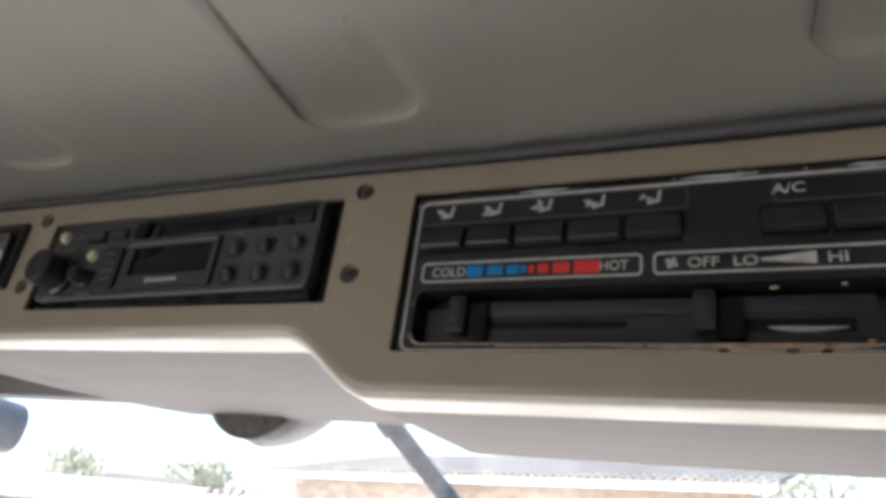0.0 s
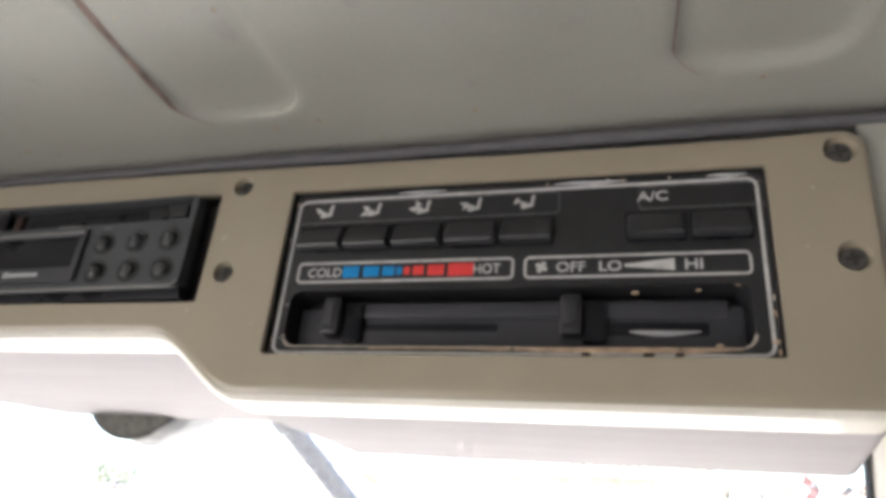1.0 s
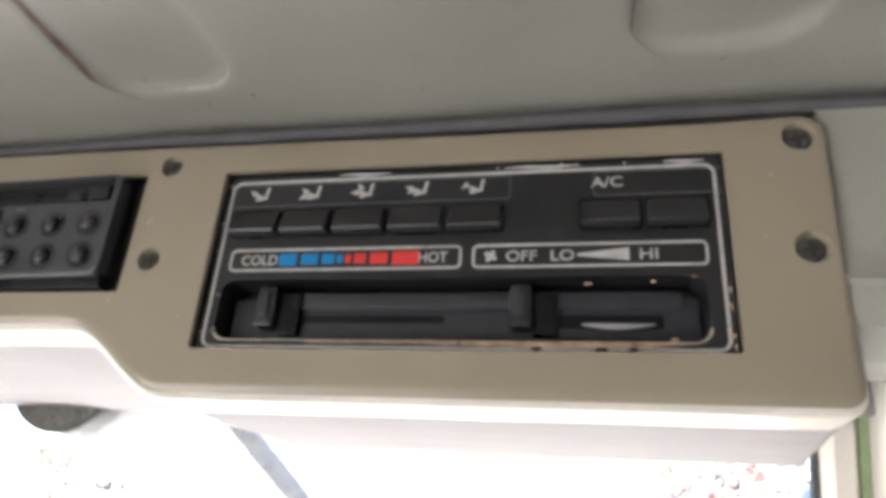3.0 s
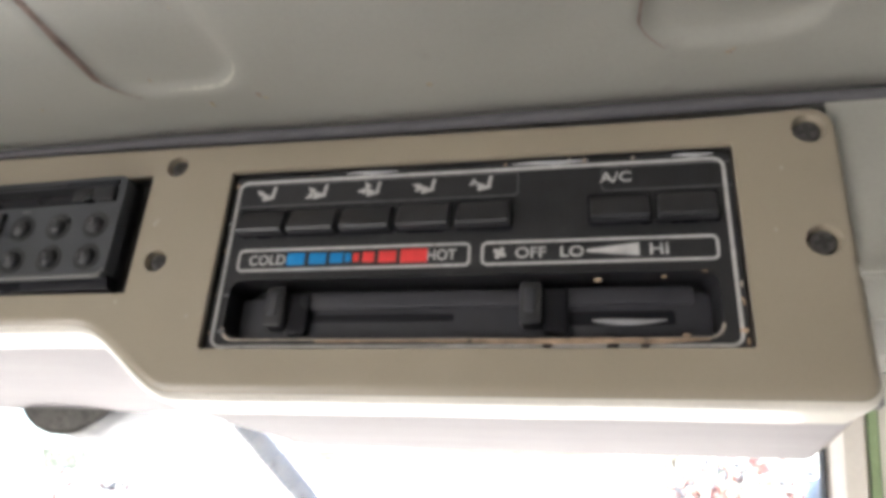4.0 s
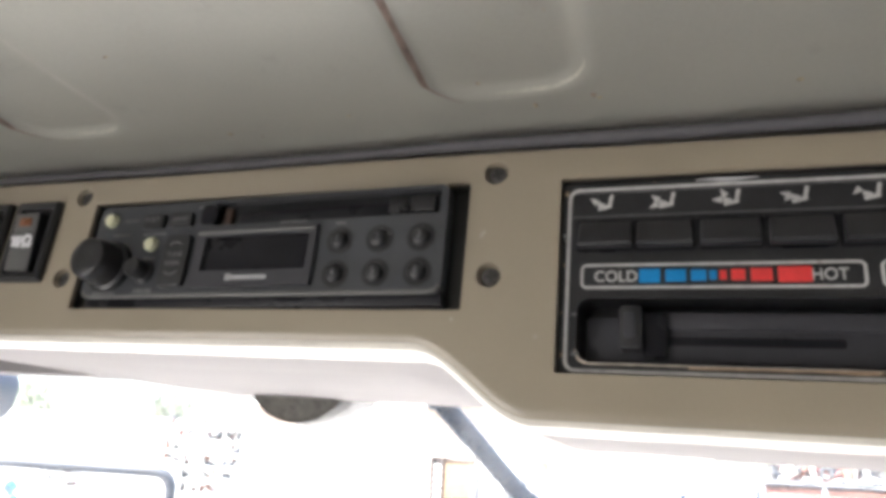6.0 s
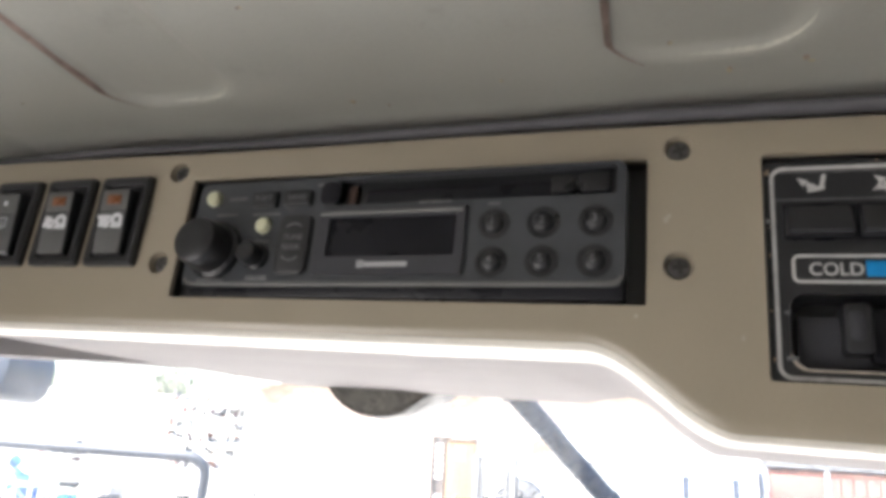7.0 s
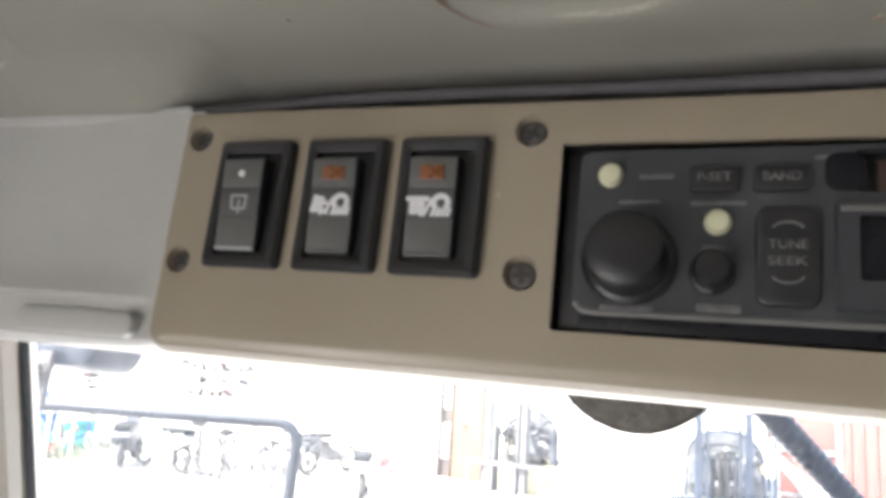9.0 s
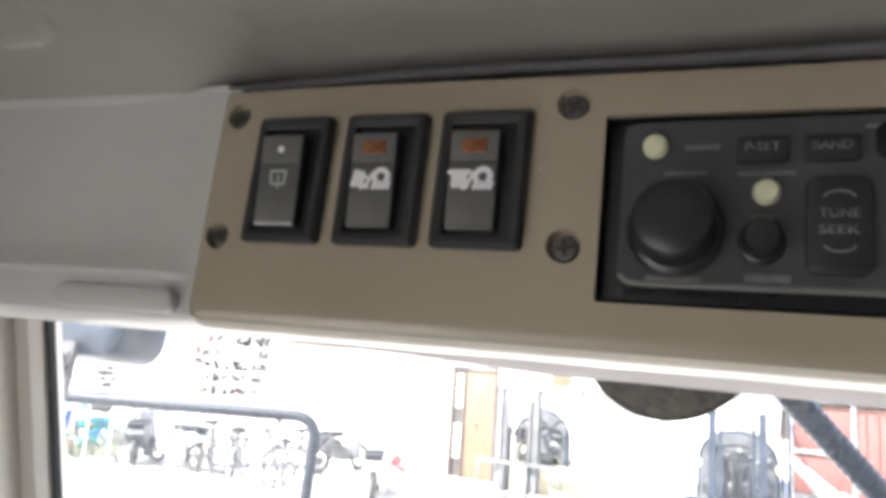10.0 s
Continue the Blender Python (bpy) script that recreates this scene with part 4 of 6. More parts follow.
for a in (20, 110, 200, 290):
    rbox(bm, 0, 0, 0.0017, 0.0024, G - 0.0002, G + 0.0004, 0.0006, 0.0001, m=Matrix.Translation((-0.0048, 0, 2.4292)) @ pose(0, 0, 0, 0, a, 0) @ Matrix.Translation((0.0003, 0, 0.0012)))
part("fan_symbol", bm, WHITE, heater)
words("lettering", "A/C", 0.0362, 2.4577, 0.0042, G, WHITE, heater, width=0.0112)
# air direction symbols: seat, sitter and arrows
for k in range(5):
    cx, cz = -0.0988 + 0.0216 * k, 2.4574
    bm = bmesh.new()
    for sx, sz, sw, sh, sa in ((0.0038, 0.0014, 0.0014, 0.0046, 12), (0.0014, -0.0018, 0.0054, 0.0014, -14), (-0.0002, -0.0006, 0.0030, 0.0017, 20)):
        rbox(bm, 0, 0, sw, sh, G - 0.0002, G + 0.0004, 0.0004, 0.0001, m=pose(cx + sx * 0.86, 0, cz + sz * 0.86, 0, sa, 0) @ Matrix.Diagonal((0.95, 1, 1.0, 1)))
    arrows = (((-0.0030, 0.0012, 40),), ((-0.0028, 0.0014, 40), (-0.0034, -0.0018, -30)), ((-0.0036, -0.0004, 0), (-0.0014, 0.0024, 60)), ((-0.0034, 0.0008, 20), (-0.0026, -0.0006, -40)), ((-0.0034, 0.0010, -40),))[k]
    for ax, az, aa in arrows:
        skin(bm, [[pose(cx + ax * 0.86, 0, cz + az * 0.86, 0, aa, 0) @ Vector((px, y, pz)) for px, pz in ((-0.0021, 0), (0.0012, -0.0013), (0.0012, 0.0013))] for y in (G + 0.0004, G - 0.0002)])
    part("air_symbol", bm, WHITE, heater, "white air direction symbol")
# worn bare rim round the slide recess
bm = bmesh.new()
rim = rrect(-0.0197, 2.40935, 0.1746, 0.0235, 0.005, 6)
n = len(rim)
low = [i for i in range(n) if rim[i][1] < 2.4135]
rows = []
for i in low:
    x, z = rim[i]
    k = 0.00035 + 0.00025 * noise.noise(Vector((x * 160, z * 160, 5)))
    cx, cz = -0.0197, 2.40935
    dx, dz = (1 if x > cx else -1) * (1 if abs(x - cx) > 0.083 else 0), (-1 if z < 2.402 else 0)
    rows.append([bm.verts.new((x + dx * k, G - 0.0002, z + dz * k)), bm.verts.new((x - dx * k, G - 0.0002, z - dz * k)), bm.verts.new((x - dx * k, G + 0.0012, z - dz * k))])
for a, b in zip(rows, rows[1:]):
    for q in range(2):
        bm.faces.new((a[q], b[q], b[q + 1], a[q + 1]))
part("worn_rim", bm, RIM, heater, "bare cream rim of the slide recess")
# shallow trays round the symbols, the push keys
for cx, w in ((-0.0545, 0.112), (0.0545, 0.0465)):
    bm = bmesh.new()
    ring(bm, cx, 2.4570, w, 0.0098, 0.0015, 0.00035, G - 0.00015, G + 0.0004)
    part("tray_edge", bm, GREYPRINT, heater)
for k in range(7):
    cx = (-0.0975, -0.0768, -0.0553, -0.0332, -0.0110, 0.0370, 0.0595)[k]
    w = (0.0188, 0.0188, 0.0195, 0.0198, 0.0198, 0.0200, 0.0195)[k]
    bm = bmesh.new()
    ring(bm, cx, 2.4445, w + 0.0016, 0.0122, 0.0012, 0.0010, G - 0.0006, G + 0.002)
    key = part("push_key", bm, DISPLAY, heater)
    bm = bmesh.new()
    prof = [(G + 0.002, 2.4498), (G - 0.0006, 2.4498), (G - 0.0016, 2.4488), (G - 0.0046, 2.4412), (G - 0.0050, 2.4403), (G - 0.0044, 2.4395), (G + 0.002, 2.4392)]
    skin(bm, [[(x, y + dy, z) for y, z in prof] for x, dy in ((cx - w / 2, 0.0008), (cx - w / 2 + 0.0006, 0.0), (cx + w / 2 - 0.0006, 0.0), (cx + w / 2, 0.0008))])
    part("cap", bm, KEYCAP, key)
# silver slivers stand in for reflections along the upper edge
for x0, x1 in ((-0.0660, -0.0450), (-0.0010, 0.0270), (0.0560, 0.0700)):
    bm = bmesh.new()
    tube(bm, [(x0 + (x1 - x0) * k / 8, G - 0.0001, 2.4650 + 0.0002 * math.sin(k)) for k in range(9)], 0.0005, 6, radii=[0.0002 + 0.0007 * math.sin(math.pi * k / 8) for k in range(9)])
    part("edge_glint", bm, SILVER, heater, "bright painted glint on the upper edge")
# slide levers in the recess
for nm, x0, x1, z0, z1, y, mm, lab in (("slide_plate", -0.1045, 0.0655, 2.3996, 2.4160, G + 0.0076, SLIDE, "dark grey slide plate"), ("slide_ledge", -0.0790, 0.0600, 2.4115, 2.4178, G + 0.0060, SLIDE, ""),
                                       ("slide_slot", -0.0790, -0.0215, 2.4062, 2.4096, G + 0.0073, DISPLAY, "long dark slot"), ("slide_slot", 0.0140, 0.0540, 2.4045, 2.4098, G + 0.0073, DISPLAY, "long dark slot")):
    bm = bmesh.new()
    rbox(bm, (x0 + x1) / 2, (z0 + z1) / 2, x1 - x0, z1 - z0, y, G + 0.0129, 0.0012, 0.0006)
    part(nm, bm, mm, heater, lab)
bm = bmesh.new()
pts = [(0.0265 + 0.0245 * k / 12, G + 0.0066, 2.4060 - 0.0007 * math.sin(k / 12 * math.pi)) for k in range(13)]
tube(bm, pts, 0.0009, 6, radii=[0.0002 + 0.0009 * math.sin(math.pi * (k / 12) ** 0.8) for k in range(13)])
part("torn_strip", bm, SILVER, heater, "torn pale strip inside the slot")
for cx in (-0.0885, 0.0062):
    bm = bmesh.new()
    rbox(bm, cx, 2.4112, 0.0080, 0.0158, G + 0.0010, G + 0.012, 0.0016, 0.0014)
    lev = part("slide_lever", bm, RADIO_DARK, heater, "black slide lever")
    bm = bmesh.new()
    rbox(bm, cx - 0.0004, 2.4118, 0.0040, 0.0088, G + 0.0002, G + 0.002, 0.0012, 0.0006)
    part("finger_rib", bm, SLIDE, lev)
    bm = bmesh.new()
    rbox(bm, cx + 0.0080, 2.4095, 0.0088, 0.0165, G + 0.0045, G + 0.0125, 0.0014, 0.001)
    part("shield", bm, DISPLAY, lev)
# broken lower edge with its bare brown core, flakes and dirt
bm = bmesh.new()
n = 60
lo = [[], [], [], []]
for k in range(n + 1):
    x = -0.0700 + 0.1330 * k / n
    grow = min(1.0, max(0.15, (x + 0.04) / 0.05)) * min(1.0, max(0.2, (0.066 - x) / 0.02))
    wv = 0.0006 * noise.noise(Vector((x * 120, 3, 0))) + 0.0010 * max(0, math.sin((x + 0.05) * 18)) * (x > -0.06)
    lo[0].append((x, G - 0.0004, 2.3974 + wv * 0.4 * grow))
    lo[1].append((x, G - 0.0010 - abs(wv) * grow, 2.3969))
    lo[2].append((x, G - 0.0008, 2.3969 - 0.0016 * grow + wv * 0.4))
    lo[3].append((x, G + 0.0008, 2.3968 - 0.0017 * grow + wv * 0.4))
rows = [[bm.verts.new(p) for p in r] for r in lo]
for a, b in zip(rows, rows[1:]):
    for i in range(n):
        bm.faces.new((a[i], a[i + 1], b[i + 1], b[i]))
part("broken_edge", bm, BROWN, heater, "scuffed bare brown lower edge")
for cx, cz, s in ((0.0290, 2.4185, 0.0013), (0.0505, 2.4192, 0.0009), (0.0640, 2.4212, 0.0013), (0.0120, 2.3952, 0.0016), (0.0330, 2.3950, 0.0018), (0.0430, 2.3950, 0.0015), (0.0560, 2.3985, 0.0012), (0.0735, 2.4000, 0.0013), (-0.1075, 2.4150, 0.0010), (-0.1070, 2.4010, 0.0014)):
    bm = bmesh.new()
    bmesh.ops.create_icosphere(bm, subdivisions=1, radius=s, matrix=Matrix.Translation((cx, (G + 0.0008 if cz > 2.4 and cx > 0 and cz < 2.423 else G - 0.0004), cz)) @ Matrix.Diagonal((1.3, 0.5, 0.6, 1)))
    part("paint_flake", bm, GREYPRINT if cx < -0.1 else BROWN if cz > 2.398 else BLACK, heater, "loose brown flake")

r = random.Random(17)
for k in range(22):
    s = r.uniform(0.0003, 0.0007)
    cx, cz = ((-0.1118 + r.uniform(-0.0004, 0.0008), r.uniform(2.397, 2.464)), (0.0738 + r.uniform(-0.0004, 0.0006), r.uniform(2.395, 2.42)), (r.uniform(-0.1, 0.07), 2.4652))[k % 3]
    bm = bmesh.new()
    bmesh.ops.create_icosphere(bm, subdivisions=1, radius=s, matrix=Matrix.Translation((cx, G - 0.0003, cz)) @ Matrix.Diagonal((r.uniform(0.7, 1.3), 0.5, r.uniform(0.8, 2.4), 1)))
    part("crumb", bm, r.choice((RIM, BROWN, SILVER)), heater)
for cx, cz, s in ((-0.143, 2.4450, 0.0009), (-0.142, 2.4462, 0.0005), (-0.1205, 2.4060, 0.0006), (-0.152, 2.4120, 0.0005), (0.0905, 2.4560, 0.0006), (0.086, 2.4330, 0.0005), (-0.352, 2.4520, 0.0005)):
    bm = bmesh.new()
    bmesh.ops.create_icosphere(bm, subdivisions=1, radius=s, matrix=Matrix.Translation((cx, 0.3, cz)) @ Matrix.Diagonal((1, 0.25, 1.6, 1)))
    part("paint_speck", bm, RIM, console, "pale dried speck")

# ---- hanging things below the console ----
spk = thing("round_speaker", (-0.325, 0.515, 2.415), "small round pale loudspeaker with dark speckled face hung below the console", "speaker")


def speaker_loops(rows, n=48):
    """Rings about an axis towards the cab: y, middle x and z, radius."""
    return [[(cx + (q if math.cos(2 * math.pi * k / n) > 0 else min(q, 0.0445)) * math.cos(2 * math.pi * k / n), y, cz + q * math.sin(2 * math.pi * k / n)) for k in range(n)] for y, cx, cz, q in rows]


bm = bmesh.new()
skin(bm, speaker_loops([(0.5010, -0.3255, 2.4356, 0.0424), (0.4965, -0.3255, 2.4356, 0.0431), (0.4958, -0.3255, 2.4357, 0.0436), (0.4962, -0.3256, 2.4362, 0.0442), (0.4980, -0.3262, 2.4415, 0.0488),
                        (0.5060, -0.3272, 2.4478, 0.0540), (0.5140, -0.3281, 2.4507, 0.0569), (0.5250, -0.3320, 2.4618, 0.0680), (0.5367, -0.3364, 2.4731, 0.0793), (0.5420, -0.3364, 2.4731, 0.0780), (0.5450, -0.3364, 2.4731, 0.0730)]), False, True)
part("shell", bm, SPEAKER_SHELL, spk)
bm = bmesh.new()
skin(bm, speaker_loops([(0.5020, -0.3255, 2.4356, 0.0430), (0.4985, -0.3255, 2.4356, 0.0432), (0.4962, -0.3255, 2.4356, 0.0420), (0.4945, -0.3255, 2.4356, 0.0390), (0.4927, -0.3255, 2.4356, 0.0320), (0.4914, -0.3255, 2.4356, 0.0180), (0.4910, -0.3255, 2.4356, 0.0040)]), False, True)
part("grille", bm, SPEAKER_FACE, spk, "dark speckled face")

strut = thing("gas_strut", (-0.27, 0.627, 2.433), "blue-grey ribbed gas strut behind the windscreen", "strut")
A, D = Vector((-0.2957, 0.6084, 2.462)), Vector((0.983, 0.40, -1.0)).normalized()
bm = bmesh.new()
pts, rad = [], []
for k in range(217):
    pts.append(A + D * (0.150 * k / 216))
    rad.append(0.0098 - 0.0017 * k / 216 + 0.0003 * math.sin(k * math.pi / 4))
tube(bm, pts, 0.011, 16, radii=rad)
part("sleeve", bm, STRUT, strut, "ribbed blue-grey sleeve")
bm = bmesh.new()
tube(bm, [A + D * 0.148, A + D * 0.150, A + D * 0.166, A + D * 0.168], 0.012, 16, radii=[0.0080, 0.0098, 0.0098, 0.0080])
part("collar", bm, STRUT, strut)
bm = bmesh.new()
tube(bm, [A + D * 0.030, A + D * 0.032, A + D * 0.046, A + D * 0.048], 0.012, 16, radii=[0.0100, 0.0116, 0.0116, 0.0100])
part("collar", bm, STRUT, strut)
bm = bmesh.new()
tube(bm, [A + D * 0.039 + Vector((0, -0.0130, 0)), A + D * 0.039 + Vector((0, 0.004, 0))], 0.003, 10)
part("pin", bm, ROD, strut, "worn steel pin")
bm = bmesh.new()
tube(bm, [A + D * 0.16, A + D * 0.75], 0.0078, 16)
part("rod", bm, STRUT, strut, "smooth dark rod")


def work_lamp(x, y, z, s, label):
    t = thing("work_lamp", (x, y, z), label, "lamp", "work lamps outside the windscreen")
    bm = bmesh.new()
    rbox(bm, x, z, 0.115, 0.062, y - 0.03, y + 0.03, 0.026, 0.014, n=6)
    part("housing", bm, LAMP_BLUE, t)
    bm = bmesh.new()
    rbox(bm, x + s * 0.006, z - 0.044, 0.020, 0.056, y - 0.038, y - 0.033, 0.006, 0.002)
    part("bracket", bm, LAMP_METAL, t, "pale metal bracket")
    bm = bmesh.new()
    lathe(bm, x + s * 0.006, z - 0.034, [(y - 0.038, 0.010), (y - 0.040, 0.010), (y - 0.0402, 0.0068), (y - 0.046, 0.0062), (y - 0.047, 0.004)], 6)
    part("bolt", bm, LAMP_METAL, t)
    bm = bmesh.new()
    tube(bm, [(x - s * 0.06, y, z), (x - s * 0.12, y, z + 0.02), (x - s * 0.12, y - 0.1, z + 0.1)], 0.008, 8)
    part("arm", bm, BAR, t)
    return t


work_lamp(-0.862, 0.661, 2.424, 1, "dusty blue-grey work lamp with bolted bracket beside the windscreen")
work_lamp(0.228, 0.63, 2.375, -1, "dusty blue-grey work lamp beside the windscreen post")
bm = bmesh.new()
tube(bm, arc([(-1.30, 0.55, 2.337), (-1.12, 0.776, 2.347), (-0.762, 0.941, 2.3597), (-0.794, 1.006, 1.60), (-1.0, 0.956, 1.3)], 0.03, 6), 0.0078, 12)
solo("mirror_stay", bm, BAR, (-0.8, 0.9, 2.3), "dark bent tube stay outside the windscreen", "handrail")


# ---- the yard outside ----
def spot(az, d):
    """A place on the ground, by degrees to the right of straight ahead and metres from the cab."""
    az += 1.4
    return (-0.3 + d * math.sin(radians(az)), 0.1 + d * math.cos(radians(az)), 0.0)


bm = bmesh.new()
n = 60
def ground_z(x, y):
    return 0.03 * noise.noise(Vector((x * 0.3, y * 0.3, 0))) - 0.02
span = [-900, -300, -120, -60] + [-40 + 2 * i for i in range(41)] + [60, 120, 300, 900]
gv = [[bm.verts.new((x, y + 10, ground_z(x, y + 10) if abs(x) < 50 and abs(y) < 50 else -0.02)) for y in span] for x in span]
for i in range(len(span) - 1):
    for j in range(len(span) - 1):
        bm.faces.new((gv[i][j], gv[i + 1][j], gv[i + 1][j + 1], gv[i][j + 1]))
solo("ground", bm, GROUND, (0, 0, 0), "pale dusty yard ground in full sun", "ground", kind="structure", cab=False)


def shed_building():
    """The long shed across the yard: whitewashed wall, brick band, tin roof, door."""
    at, turn = spot(-16.1, 15.6), -12
    t = thing("shed_building", at, "long whitewashed shed with brick band and corrugated roof", "building", cab=False, turn=turn)
    x0, x1 = -6.5, 4.7
    bm = bmesh.new()
    box(bm, x0, -1.10, 0, 0.25, -0.1, 2.55)
    box(bm, 0.0, x1, 0, 0.25, -0.1, 2.55)
    box(bm, -1.10, 0.0, 0, 0.25, 2.36, 2.55)
    part("wall", bm, PLASTER, t, "whitewashed wall", smooth=False)
    bm = bmesh.new()
    box(bm, x0, x1, 0.02, 0.25, 2.55, 3.42)
    band = part("brick_band", bm, MORTAR, t, "brick wall under the eaves", smooth=False)
    bw, bh = 0.23, 0.07
    one = bmesh.new()
    box(one, 0, bw, -0.012, 0.05, 0, bh)
    brick = mesh_of("brick", one, BRICK, False)
    rest = bmesh.new()
    for row in range(11):
        for k in range(45):
            xx = x0 + 0.01 + 0.245 * k + (0.12 if row % 2 else 0)
            if xx + bw > x1:
                continue
            if k < 27:
                o = new("brick", brick)
                o.parent = band
                o.location = (xx, 0.02, 2.57 + row * 0.077)
            else:
                box(rest, xx, xx + bw, 0.008, 0.05, 2.57 + row * 0.077, 2.64 + row * 0.077)
    tagged(part("bricks", rest, BRICK, t, smooth=False), kind="stuff")
    bm = bmesh.new()
    box(bm, -1.46, -1.14, -0.03, -0.003, 0, 2.54)
    part("pier", bm, BRICK, t, "brick pier beside the door", smooth=False)
    # corrugated roof sheet over the front
    bm = bmesh.new()
    n = 400
    prev = None
    for k in range(n + 1):
        x = x0 - 0.4 + (x1 - x0 + 0.8) * k / n
        c = 0.04 * math.sin(k * math.pi / 3)
        col = [bm.verts.new((x, yy, zz + c)) for yy, zz in ((-0.6, 3.58), (4.5, 4.5), (4.5, 4.46), (-0.6, 3.525))]
        if prev:
            for i in range(4):
                j = (i + 1) % 4
                bm.faces.new((prev[i], prev[j], col[j], col[i]))
        prev = col
    part("roof", bm, ROOF, t, "grey corrugated roof sheets")
    bm = bmesh.new()
    box(bm, x0 - 0.3, x1 + 0.3, -0.5, -0.46, 3.36, 3.52)
    part("fascia", bm, FASCIA, t, "white fascia board", smooth=False)
    for k in range(9):
        bm = bmesh.new()
        box(bm, x0 + 0.3 + 1.2 * k, x0 + 0.36 + 1.2 * k, -0.46, 0.02, 3.38, 3.49)
        part("rafter_end", bm, DARKWOOD, t, smooth=False)
    # door with a louvred side light
    cs, sn = math.cos(radians(turn)), math.sin(radians(turn))
    d = thing("door_2", (at[0] - 1.10 * cs, at[1] - 1.10 * sn, 0), "orange-brown wooden door with dark frame and louvred side light", "door", kind="structure", cab=False, turn=turn)
    bm = bmesh.new()
    for a, b in ((0.0, 0.05), (0.27, 0.33), (1.05, 1.10)):
        box(bm, a, b, -0.06, 0.2, 0, 2.3)
    box(bm, 0.0, 1.10, -0.06, 0.2, 2.3, 2.36)
    part("door_frame", bm, DARKWOOD, d, smooth=False)
    for k in range(4):
        bm = bmesh.new()
        rbox(bm, 0.42 + 0.18 * k, 1.15, 0.178, 2.28, 0.0, 0.05, 0.004, 0.002)
        part("plank", bm, DOORWOOD, d)
    bm = bmesh.new()
    box(bm, 0.05, 0.27, 0.06, 0.1, 0, 2.3)
    part("side_light", bm, DARKWOOD, d, smooth=False)
    for z in [0.40 + 0.128 * k for k in range(6)] + [1.46 + 0.128 * k for k in range(6)]:
        for a, b in ((0.085, 0.125), (0.140, 0.235)):
            bm = bmesh.new()
            box(bm, a, b, 0.0, 0.045, z, z + 0.072)
            part("louvre_slat", bm, PAPER, d, "white slat", smooth=False)
    bm = bmesh.new()
    box(bm, 0.56, 0.80, -0.006, -0.002, 1.86, 2.16)
    part("notice", bm, NOTICE, d, "thin paper notice", smooth=False)
    bm = bmesh.new()
    lathe(bm, 0.62, 1.12, [(0.0, 0.04), (-0.05, 0.035), (-0.07, 0.02)], 12)
    part("door_knob", bm, LAMP_METAL, d)
    return t


shed_building()

# whitewashed yard wall that carries on from the shed
bm = bmesh.new()
box(bm, -14.0, 0.0, 0.0, 0.22, -0.1, 2.85)
t = thing("yard_wall", (-10.3, 16.7, 0), "whitewashed yard wall with flat coping", "wall", kind="structure", cab=False, turn=38)
part("wall", bm, PLASTER, t, smooth=False)
bm = bmesh.new()
box(bm, -14.03, 0.03, -0.05, 0.27, 2.85, 2.93)
part("coping", bm, FASCIA, t, smooth=False)

def canopy(at, turn, w, h, label, gable=False):
    """A low tin roof on thin posts, open at the front."""
    t = thing("lean_to", at, label, "shelter", "tin shelters in the yard", cab=False, turn=turn)
    bm = bmesh.new()
    prev = None
    for k in range(91):
        x = -w / 2 + w * k / 90
        c = 0.016 * math.sin(k * math.pi / 2.5)
        col = [bm.verts.new(p) for p in ((x, -0.2, h + c), (x, 0.9, h + 0.2 + c), (x, 0.9, h + 0.188 + c), (x, -0.2, h - 0.012 + c))]
        if prev:
            for i in range(4):
                j = (i + 1) % 4
                bm.faces.new((prev[i], prev[j], col[j], col[i]))
        prev = col
    part("roof", bm, ROOF, t, "corrugated tin roof")
    for k in range(3):
        x = (k - 1) * (w / 2 - 0.1)
        bm = bmesh.new()
        box(bm, x - 0.035, x + 0.035, -0.1, -0.03, -0.05, h - 0.03)
        part("post", bm, PALE, t, smooth=False)
    if gable:
        bm = bmesh.new()
        skin(bm, [[(-w / 2 + 0.1, y, h + 0.06), (-w / 2 + 0.55, y, h + 0.06), (-w / 2 + 0.55, y, h + 0.3), (-w / 2 + 0.32, y, h + 0.42), (-w / 2 + 0.1, y, h + 0.3)] for y in (0.1, 0.8)])
        part("gable", bm, DOORWOOD, t, "small boarded gable", smooth=False)
    return t


canopy(spot(-8.2, 14.6), -12, 2.4, 2.02, "low lean-to with tin roof and small gable against the shed", True)
canopy(spot(-44.2, 21.0), 30, 2.4, 3.02, "open shelter with flat tin roof behind the yard")


def wheel(bm, cx, cy, cz, r, w, n=20):
    """A tyre whose axle lies along x."""
    prof = [(-w / 2, r * 0.62), (-w / 2, r * 0.9), (-w * 0.35, r), (w * 0.35, r), (w / 2, r * 0.9), (w / 2, r * 0.62)]
    loops = [[Vector((cx + x, cy + q * math.cos(2 * math.pi * k / n), cz + q * math.sin(2 * math.pi * k / n))) for k in range(n)] for x, q in prof]
    skin(bm, loops)


